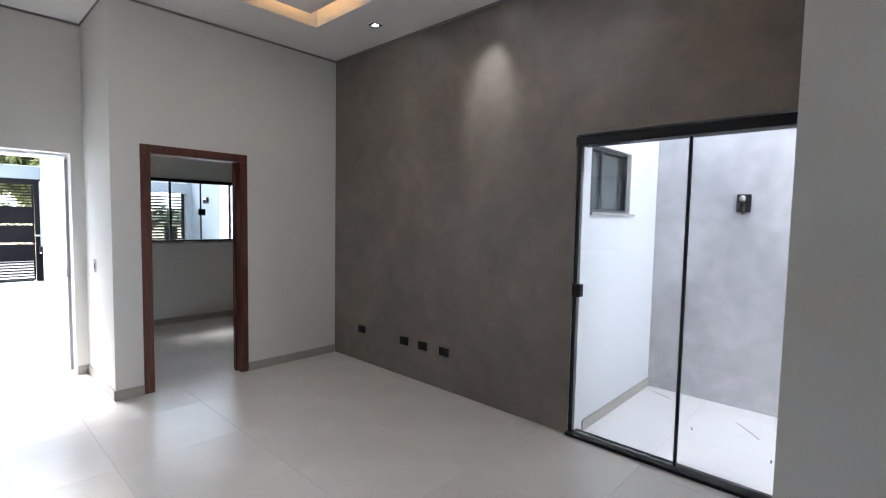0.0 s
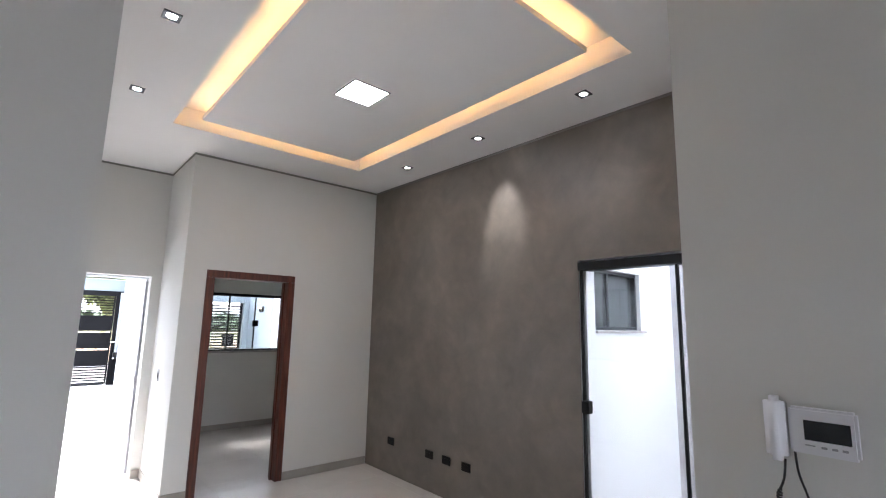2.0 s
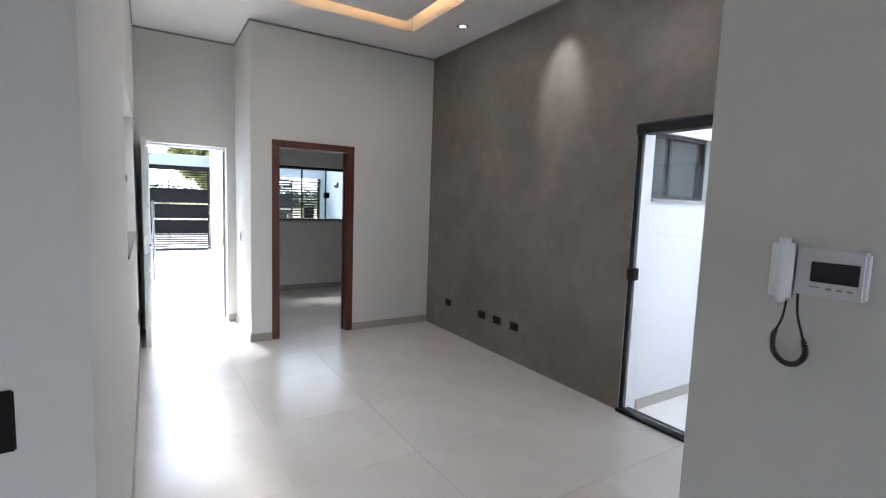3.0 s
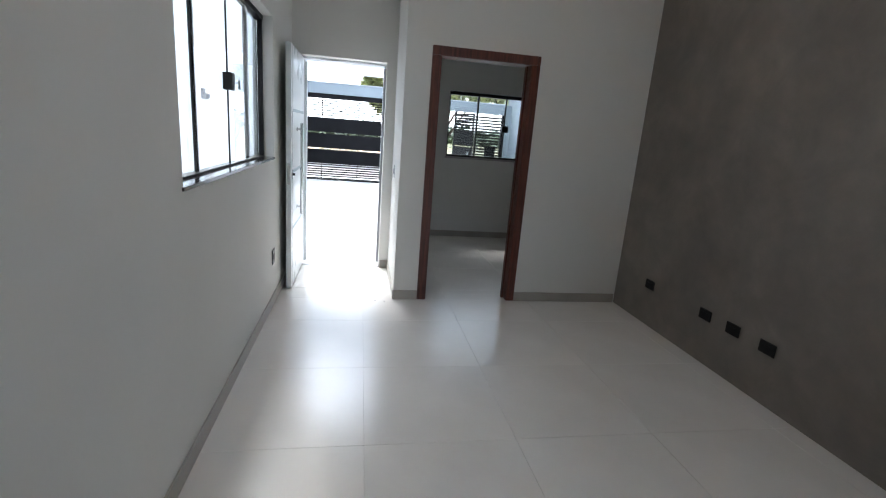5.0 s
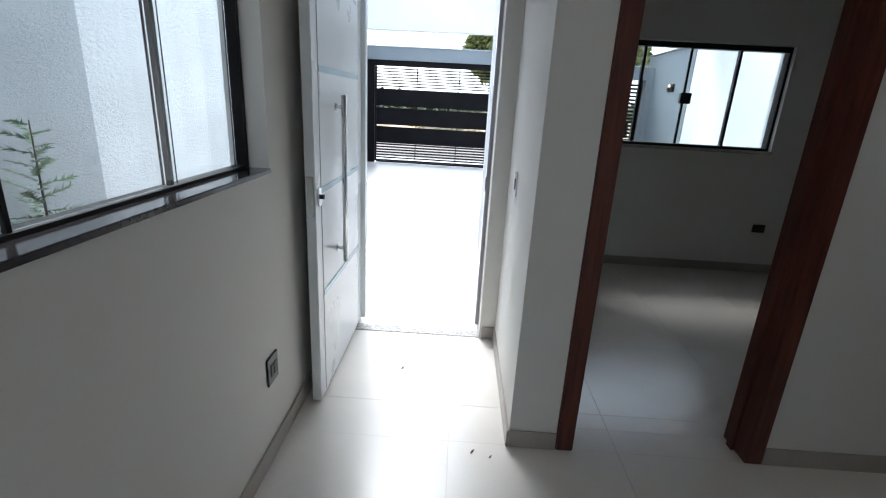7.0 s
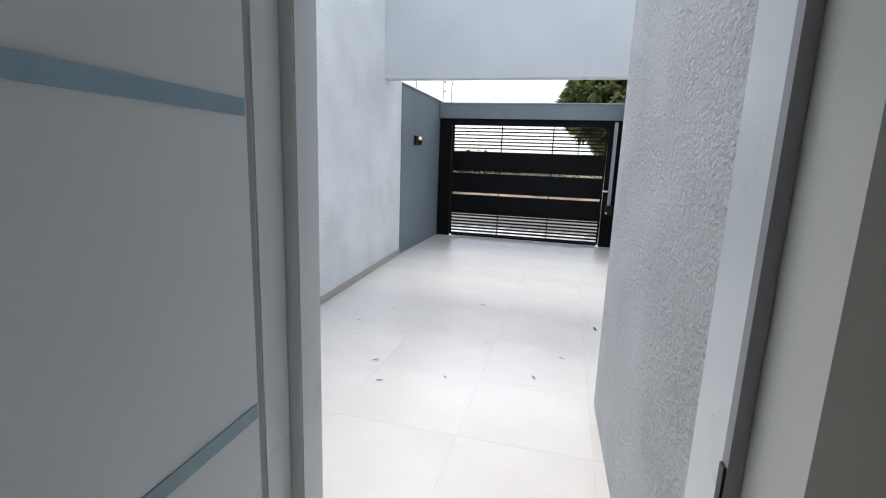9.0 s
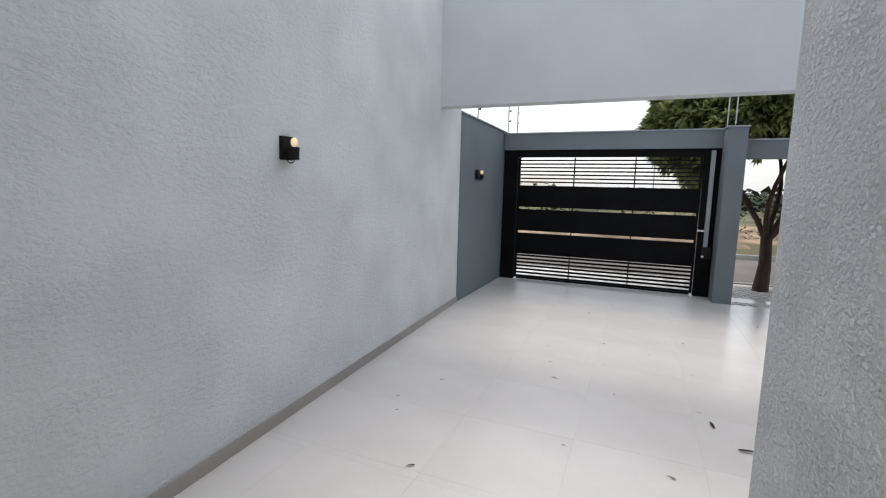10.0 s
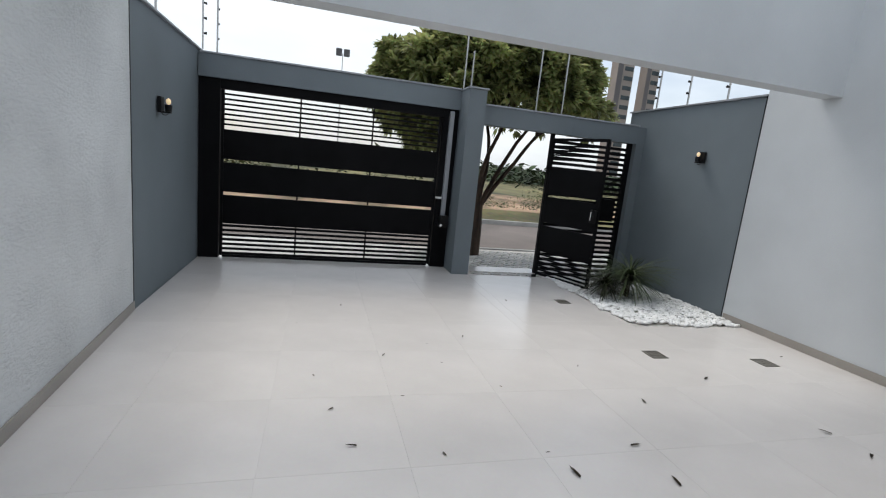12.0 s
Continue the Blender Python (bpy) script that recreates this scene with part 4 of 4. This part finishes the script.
def street_tree(x, y, z, scale, seed, crown_c, crown_r, clumps, leaves, label):
    r = random.Random(seed)
    ob = thing("street_tree", label, "tree", at=(x, y, z))
    bm = bmesh.new()
    cyl(bm, (0, 0, -0.15), (0.04, 0, 0.5 * scale), 0.15 * scale, 0.105 * scale, n=12)
    cyl(bm, (0.04, 0, 0.48 * scale), (0.02, 0, 1.05 * scale), 0.106 * scale, 0.095 * scale, n=12)
    for i in range(6):
        a = i * 1.05 + r.uniform(-0.25, 0.25)
        e = r.uniform(0.3, 0.6)
        tip, d = limb(bm, (0.03 + 0.05 * math.cos(a), 0.05 * math.sin(a), 1.0 * scale), (e * math.cos(a), e * math.sin(a), 1), 1.7 * scale, 0.05 * scale, 0.028 * scale, r, 0.2)
        for k in range(3):
            limb(bm, tip, (d.x + r.uniform(-0.7, 0.7), d.y + r.uniform(-0.7, 0.7), 0.8), 0.9 * scale, 0.027 * scale, 0.012 * scale, r)
    part("trunk", bm, M_BARK, ob)
    verts, faces = [], []
    for c in range(clumps):
        while True:
            v = Vector((r.uniform(-1, 1), r.uniform(-1, 1), r.uniform(-1, 1)))
            if 0.2 < v.length < 1 and v.z > (-0.85 if v.x < -0.42 else -0.14 + 0.1 * v.x):
                break
        n = v.normalized()
        # lobed outline, with most rosettes near the surface
        lobe = 1 + 0.16 * noise.noise(n * 2.6 + Vector((seed, 0, 0))) + 0.10 * noise.noise(n * 6.0)
        v = n * (1 - 0.3 * r.random() ** 2.2) * lobe
        cc = Vector((v.x * crown_r[0], v.y * crown_r[1], v.z * crown_r[2])) + Vector(crown_c)
        out = (n + Vector((0, 0, 0.5))).normalized()
        for k in range(leaves):
            a = Vector((r.gauss(0, 1), r.gauss(0, 1), r.gauss(0, 1))).normalized()
            d = (a + out * 0.7).normalized()
            p = cc + d * 0.02 + a * r.uniform(0, 0.07)
            s = d.cross(Vector((r.uniform(-0.4, 0.4), r.uniform(-0.4, 0.4), 1))).normalized()
            ln, w = r.uniform(0.13, 0.21), r.uniform(0.028, 0.044)
            sag = Vector((0, 0, -ln * r.uniform(0.15, 0.5)))
            i0 = len(verts)
            mid = p + d * ln * 0.5 + sag * 0.25
            verts += [p, mid + s * w, p + d * ln * 0.95 + sag, mid - s * w]
            faces += [(i0, i0 + 1, i0 + 2), (i0, i0 + 2, i0 + 3)]
    me = bpy.data.meshes.new("crown")
    me.from_pydata([tuple(v) for v in verts], [], faces)
    me.materials.append(M_LEAF)
    cr = new("crown", me)
    cr.parent = ob
    tagged(cr, "dense dark green crown of long leaves")


street_tree(2.75, 17.1, -0.2, 1.0, 11, (0.12, 0.15, 3.06), (2.2, 1.75, 1.2), 1900, 30, "leafy street tree with a forked trunk on the pavement")


# ---- litter and drains in the yard ----
lr = random.Random(21)
for x, y, s in ((0.289, 11.85, 0.05), (1.10, 12.30, 0.06), (-0.113, 11.08, 0.05), (0.0, 10.67, 0.06), (0.012, 13.13, 0.05), (-0.242, 11.54, 0.035), (1.08, 11.30, 0.03),
                (1.077, 10.50, 0.03), (1.137, 10.275, 0.09), (1.66, 10.143, 0.08), (1.62, 10.51, 0.07), (3.21, 10.485, 0.08), (3.233, 10.257, 0.08), (2.935, 11.32, 0.07),
                (0.46, 10.565, 0.04), (2.0, 13.43, 0.06), (2.09, 10.98, 0.06), (4.25, 11.73, 0.05), (0.70, 12.1, 0.02), (-0.4, 12.6, 0.02), (0.62, 9.1, 0.05), (-0.55, 9.0, 0.05), (-0.35, 8.7, 0.05),
                (1.241, 10.017, 0.11), (-1.058, 9.769, 0.04), (-0.98, 9.55, 0.03), (0.33, 11.2, 0.03), (0.75, 11.7, 0.025), (1.9, 11.6, 0.03), (0.1, 8.9, 0.04), (-0.9, 10.2, 0.04), (0.2, 9.6, 0.03), (0.85, 9.5, 0.05)):
    bm = bmesh.new()
    a = {0.09: 1.75, 0.11: 0.05}.get(s, lr.uniform(0, 6.3))
    blade(bm, (0, 0, 0.004), a, s, 0.12, s * 0.16, 0.05, 4)
    bmesh.ops.solidify(bm, geom=list(bm.faces), thickness=0.0015)
    ob = solid("fallen_leaf", bm, M_LITTER, "dry brown fallen leaf on the tiles", "leaf", group="fallen leaves")
    ob.location = (x, y, ground(x, y) + 0.001)
for x, y, s in ((1.0, 5.32, 0.014), (0.62, 5.95, 0.014), (1.08, 5.3, 0.01)):
    bm = bmesh.new()
    blade(bm, (0, 0, 0.003), 1.0, s * 2, 0.2, s * 0.4, 0.05, 3)
    bmesh.ops.solidify(bm, geom=list(bm.faces), thickness=0.0015)
    ob = solid("fallen_leaf", bm, M_LITTER, "tiny dry leaf crumb on the floor tiles", "leaf", group="fallen leaves")
    ob.location = (x, y, 0.001)


for x, y, s, az in ((4.07, 1.80, 0.06, 0.4), (4.25, 1.40, 0.29, 0.76), (3.90, 1.28, 0.06, 0.1), (4.62, 2.13, 0.2, 1.2)):
    bm = bmesh.new()
    blade(bm, (0, 0, 0.004), az, s, 0.08, 0.006, 0.04, 5)
    bmesh.ops.solidify(bm, geom=list(bm.faces), thickness=0.002)
    ob = solid("fallen_twig", bm, M_LITTER, "dry brown twig on the light well tiles", "twig", group="fallen twigs")
    ob.location = (x, y, -0.019)


def drain(x, y, w):
    ob = thing("floor_drain", "square dull metal floor drain cover", "drain", "floor drains", at=(x, y, ground(x, y)))
    bm = bmesh.new()
    for d in ((-w, -w, 0.001, w, -w + 0.012, 0.006), (-w, w - 0.012, 0.001, w, w, 0.006), (-w, -w + 0.012, 0.001, -w + 0.012, w - 0.012, 0.006), (w - 0.012, -w + 0.012, 0.001, w, w - 0.012, 0.006)):
        box(bm, *d)
    part("rim", bm, M_DRAIN, ob)
    n = 9
    for i in range(n):
        a = -w + 0.014 + (2 * w - 0.028) * (i + 0.1) / n
        part("bar", boxes((a, -w + 0.0125, 0.001, a + (2 * w - 0.028) / n * 0.75, w - 0.0125, 0.004)), M_DRAIN, ob)


drain(2.85, 11.83, 0.085)
drain(3.92, 11.615, 0.085)
drain(2.78, 13.47, 0.08)
drain(4.62, 2.25, 0.055)

# ---- street ----
solid("ground", boxes((-400, 15.5, -0.9, 400, 900, -0.42)), M_EARTH, "dry grass and bare earth beyond the street", "ground", "structure")
solid("ground", boxes((-400, -400, -0.9, 400, 15.4, -0.42)), M_SOIL, "bare soil round the plot", "ground", "structure")
solid("road", boxes((-200, 17.9, -0.40, 200, 23.0, -0.30)), M_ASPHALT, "worn dark asphalt street", "road", "structure")
solid("kerb", boxes((-60, 17.75, -0.41, 60, 17.9, -0.20), bevel=0.015), M_KERB, "pale concrete kerb", "kerb", "structure")
solid("kerb", boxes((-60, 23.0, -0.41, 60, 23.16, -0.16), bevel=0.015), M_KERB, "pale concrete kerb across the street", "kerb", "structure")
solid("pavement", boxes((-60, 15.36, -0.41, 60, 17.745, -0.225)), M_GROUT, "bed of the stone-paved pavement", "pavement", "structure")
bm = bmesh.new()
hr = random.Random(4)
nx, ny = 90, 60
grid = []
for j in range(ny + 1):
    row = []
    for i in range(nx + 1):
        x, y = -180 + i * 4.6, 23.2 + (j / ny) ** 1.8 * 320
        d = y - 23.2
        h = -0.32 + 0.9 * (1 - math.exp(-d / 7)) + 0.35 * noise.noise((x * 0.12, y * 0.12, 0)) * min(1, d / 5) - 0.012 * max(0, d - 14) * min(1, d / 40) + 0.35 * noise.noise((x * 0.02, y * 0.02, 3)) * min(1, d / 30)
        row.append(bm.verts.new((x, y, h)))
    grid.append(row)
for j in range(ny):
    for i in range(nx):
        f = bm.faces.new((grid[j][i], grid[j][i + 1], grid[j + 1][i + 1], grid[j + 1][i]))
        way = grid[j][i].co.y + 1.2 * noise.noise((i * 0.9, j * 0.3, 7))
        f.material_index = 0 if 24.6 < way < 29 else 1
ob = new("bank", mesh_of("bank", bm, M_EARTH, M_MEADOW, smooth=True))
tagged(ob, "bank of dry grass and reddish earth across the street", "ground", "", "structure")


def scrub(name, y0, y1, x0, x1, count, size, height, m, label, seed, z0=0.3):
    r = random.Random(seed)
    verts, faces = [], []
    for c in range(count):
        px, py = r.uniform(x0, x1), r.uniform(y0, y1)
        sz, hh = size * r.uniform(0.5, 1.4), height * r.uniform(0.6, 1.1)
        for k in range(70):
            p = Vector((px + r.gauss(0, sz * 0.5), py + r.gauss(0, sz * 0.4), z0 + 0.85 * r.random() ** 1.4 * hh))
            a, w = r.uniform(0, 6.3), sz * r.uniform(0.04, 0.11)
            d = Vector((math.cos(a), math.sin(a), r.uniform(-0.6, 0.8))) * w
            s = Vector((-d.y, d.x, r.uniform(-0.3, 0.6) * w)) * 0.6
            i0 = len(verts)
            verts += [p - d, p + s, p + d, p - s]
            faces.append((i0, i0 + 1, i0 + 2, i0 + 3))
    me = bpy.data.meshes.new(name)
    me.from_pydata([tuple(v) for v in verts], [], faces)
    me.materials.append(m)
    tagged(new(name, me), label, "vegetation", "", "stuff")


scrub("scrub", 34, 60, -60, 90, 700, 1.5, 0.7, M_GREEN, "low green scrub on the far bank", 2, 0.2)
scrub("far_woods", 44, 105, -80, 120, 5200, 3.8, 3.1, M_FAR, "dark line of distant woods", 8, -0.6)
scrub("grass_tufts", 24.5, 34, -25, 40, 500, 0.5, 0.35, M_GREEN, "tufts of grass on the earth bank", 5, 0.15)


def tower(x, y, w, d, h, seed, label):
    ob = thing("apartment_tower", label, "building", "distant towers", at=(x, y, -3))
    part("wall", boxes((-w / 2, -d / 2, 0, w / 2, d / 2, h)), M_TOWER, ob)
    part("band", boxes((-w / 2 - 0.15, -d / 2 - 0.3, 0, -w / 2 + w * 0.28, -d / 2 - 0.02, h + 1)), M_TOWER_DK, ob)
    part("roof", boxes((-w / 2 + 1, -d / 2 + 1, h + 0.02, w / 2 - 1, d / 2 - 1, h + 2.5)), M_TOWER_DK, ob)
    for i in range(int(h / 3)):
        for fx in (0.02, 0.22, 0.36):
            z = 1.2 + i * 3
            wd = part("window", boxes((w * fx - 0.6, -d / 2 - 0.08, z, w * fx + 0.6, -d / 2 - 0.01, z + 1.3)), M_TOWER_WIN, ob)


tower(93.2, 150, 5.8, 4, 54, 1, "tall pale apartment tower far beyond the trees")
tower(103.4, 150, 4.5, 4, 58, 2, "tall brown apartment tower far beyond the trees")

fl = thing("floodlight_mast", "thin far mast with twin floodlights", "light mast", at=(1.9, 75, 0))
part("mast", rods(((0, 0, 0), (0, 0, 14.6), 0.10, 0.06), n=10), M_GALV, fl)
for s in (-1, 1):
    part("floodlight", boxes((s * 0.5 - 0.38, -0.3, 14.2, s * 0.5 + 0.38, 0.1, 15.1), bevel=0.05), M_TOWER_DK, fl)

# passage bed and court floor
solid("garden_bed", boxes((-1.45, 1.52, -0.3, 0.02, 6.59, -0.06)), M_SOIL, "strip of garden soil in the side passage", "ground", "structure")
bed = bmesh.new()
bed_rows = [[bed.verts.new((x, y, ground(x, y) - 0.012)) for x in (3.2, 3.6, 4.1, BR)] for y in (12.6, 13.4, 14.23, 14.75, 14.97)]
for r0, r1 in zip(bed_rows, bed_rows[1:]):
    for k in range(3):
        bed.faces.new((r0[k], r0[k + 1], r1[k + 1], r1[k]))
box(bed, 3.2, 12.6, -0.41, BR, 14.97, -0.21)
solid("planting_bed", bed, M_SAND, "pale sand under the pebbles by the footgate", "ground", "structure")


# ---- pebbles, paving stones and floor tiles ----
pr = random.Random(9)
pm = []
for k in range(4):
    bm = bmesh.new()
    bmesh.ops.create_icosphere(bm, subdivisions=1, radius=1)
    for v in bm.verts:
        v.co = v.co * (1 + pr.uniform(-0.22, 0.22))
    pm.append(bm)
verts, faces = [], []
for i in range(3000):
    while True:
        x, y = pr.uniform(3.12, BR - 0.02), pr.uniform(12.5, 14.9)
        edge = 12.61 + 0.36 * max(0, (3.75 - x)) ** 1.3 + 0.05 * math.sin(x * 9)
        if y > edge and x > 3.17 + 0.04 * math.sin(y * 7):
            break
    b = pm[i % 4]
    s = pr.uniform(0.016, 0.034)
    e = Euler((pr.uniform(0, 6), pr.uniform(0, 6), pr.uniform(0, 6))).to_matrix()
    i0 = len(verts)
    for v in b.verts:
        q = e @ v.co
        verts.append((x + q.x * s * 1.2, y + q.y * s, ground(x, y) + 0.006 + s * 0.4 * pr.uniform(0.5, 1) + q.z * s * 0.7))
    faces += [tuple(i0 + w.index for w in f.verts) for f in b.faces]
me = bpy.data.meshes.new("pebbles")
me.from_pydata(verts, [], faces)
me.materials.append(M_PEBBLE)
tagged(new("pebbles", me), "loose white pebbles round the shrub", "pebbles", "", "stuff")
for b in pm:
    b.free()

tile_cache = {}


def tile_mesh(w, d, t, m, key):
    k = (round(w, 3), round(d, 3), key)
    if k not in tile_cache:
        bm = bmesh.new()
        c = 0.0007
        lo = [bm.verts.new(p) for p in ((0, 0, -t), (w, 0, -t), (w, d, -t), (0, d, -t))]
        mid = [bm.verts.new(p) for p in ((0, 0, -c), (w, 0, -c), (w, d, -c), (0, d, -c))]
        top = [bm.verts.new(p) for p in ((c, c, 0), (w - c, c, 0), (w - c, d - c, 0), (c, d - c, 0))]
        bm.faces.new(top)
        for i in range(4):
            j = (i + 1) % 4
            bm.faces.new((lo[i], lo[j], mid[j], mid[i]))
            bm.faces.new((mid[i], mid[j], top[j], top[i]))
        tile_cache[k] = mesh_of("tile", bm, m)
    return tile_cache[k]


def lay(parent, rects, ox, oy, size, z, m, key, gap=0.0013, height=None):
    for x0, y0, x1, y1 in rects:
        for i in range(math.floor((x0 - ox) / size), math.ceil((x1 - ox) / size)):
            for j in range(math.floor((y0 - oy) / size), math.ceil((y1 - oy) / size)):
                a, b = max(x0, ox + i * size + gap / 2), min(x1, ox + (i + 1) * size - gap / 2)
                c, d = max(y0, oy + j * size + gap / 2), min(y1, oy + (j + 1) * size - gap / 2)
                if b - a < 0.02 or d - c < 0.02:
                    continue
                me = tile_mesh(b - a, d - c, 0.008, m, key)
                zz = z
                if height:
                    hs4 = [height(p, q) for p, q in ((a, c), (b, c), (b, d), (a, d))]
                    if max(hs4) - min(hs4) > 0.0005:
                        me = me.copy()
                        for v in me.vertices:
                            v.co.z += height(a + v.co.x, c + v.co.y) - z
                ob = new("tile", me)
                ob.parent = parent
                ob.location = (a, c, zz)


fl_in = solid("floor", boxes((BL, -2.4, -0.3, 0.02, 1.37, -0.0025), (0.02, -2.4, -0.3, KX, KY, -0.0025), (0.02, KY, -0.3, XG + 0.02, YW, -0.0025), (0.02, YW, -0.3, XR, 6.40, -0.0025),
                             (XR, YW + 0.001, -0.3, 4.55, YB, -0.0025)), M_GROUT, "glossy ivory porcelain tiled floor", "floor", "structure")
lay(fl_in, [(BL, -2.4, XL - 0.15, 1.37), (XL - 0.15, -2.4, KX, KY), (XL, KY, XG + 0.004, YW), (XL, YW, XR, 6.384), (1.454, YW, 2.202, YW + 0.15), (1.325, YW + 0.15, 4.55, YB), (XL - 0.15, KY, XL, 1.37)],
    1.655, 5.66, 0.755, 0.0, M_TILE, "in")
fl_ct = solid("court_floor", boxes((XG + 0.02, -0.45, -0.3, CE, CN, -0.0225)), M_GROUT, "pale tiled light well floor", "floor", "structure")
lay(fl_ct, [(XG + 0.12, -0.45, CE, CN)], 1.655, 5.66, 0.755, -0.02, M_TILE_OUT, "court")
fl_yd = solid("yard_floor", boxes((0.228, 6.471, -0.4, 1.068, 6.6, ZO - 0.0014), (BL, 6.6, -0.4, 1.134, 8.885, ZO - 0.0014), (BL, 8.885, -0.4, BR, 12.6, ZO - 0.0014), (BL, 12.6, -0.4, 1.3, 15.35, ZO - 0.0014), (1.3, 12.6, -0.4, 3.2, 14.75, ZO - 0.0014), (1.3, 14.75, -0.4, 1.9, 15.35, ZO - 0.0014),
                    (1.9, 14.75, -0.4, 3.2, 15.355, -0.205)), M_GROUT_OUT, "satin ivory porcelain tiled yard floor", "floor", "structure")
lay(fl_yd, [(0.228, 6.471, 1.068, 6.6), (BL, 6.6, 1.3, 8.885), (BL, 8.885, BR, 12.6), (BL, 12.6, 1.897, 15.35), (1.9, 12.6, 3.2, 14.75), (1.9, 14.75, 3.2, 15.35)], -0.493, 10.46, 0.755, ZO, M_TILE_OUT, "yard", gap=0.0008, height=ground)
solid("facade_yard", boxes((1.30, 8.32, -0.4, 4.52, 8.885, ZO - 0.005)), M_TILE_OUT, "pale tiled strip under the bedroom window", "floor", "structure")

pv = bpy.data.objects["pavement"]
sr = random.Random(14)
stone = []
for k in range(6):
    bm = bmesh.new()
    n = 6
    pts = [(math.cos(6.283 * i / n) * (0.085 + sr.uniform(-0.014, 0.014)), math.sin(6.283 * i / n) * (0.075 + sr.uniform(-0.012, 0.012))) for i in range(n)]
    lo = [bm.verts.new((x, y, -0.02)) for x, y in pts]
    hi = [bm.verts.new((x * 0.9, y * 0.9, 0.012 + sr.uniform(-0.003, 0.003))) for x, y in pts]
    bm.faces.new(hi)
    for i in range(n):
        j = (i + 1) % n
        bm.faces.new((lo[i], lo[j], hi[j], hi[i]))
    stone.append(mesh_of("paving_stone", bm, M_PAVE))
for j in range(14):
    for i in range(21):
        ob = new("paving_stone", stone[sr.randrange(6)])
        ob.parent = pv
        ob.location = (1.5 + i * 0.16 + (j % 2) * 0.08, 15.46 + j * 0.155, -0.222)
        ob.rotation_euler = (0, 0, sr.uniform(-0.3, 0.3))
solid("pavement_far", boxes((-60, 15.37, -0.3, 1.4, 17.74, -0.214), (5.0, 15.37, -0.3, 60, 17.74, -0.214)), M_PAVE, "stone-paved pavement along the street", "pavement", "structure")

# the plot stands slightly skew to the house: everything in the yard and beyond turns with it
turn = Matrix.Translation((0.27, 6.45, 0)) @ pose(0, 0, 0, 0, 0, -2.1) @ Matrix.Translation((-0.27, -6.45, 0))
for ob in [o for o in scene.objects if o.parent is None and o.type in ("MESH", "EMPTY")]:
    spots = [o.matrix_basis @ v.co if o is not ob else v.co for o in (ob, *ob.children) if o.type == "MESH" and "tile" not in o.name for v in o.data.vertices[:400]]
    if spots and (ob.matrix_basis @ (sum(spots, Vector()) / len(spots))).y > 8.9:
        ob.matrix_basis = turn @ ob.matrix_basis
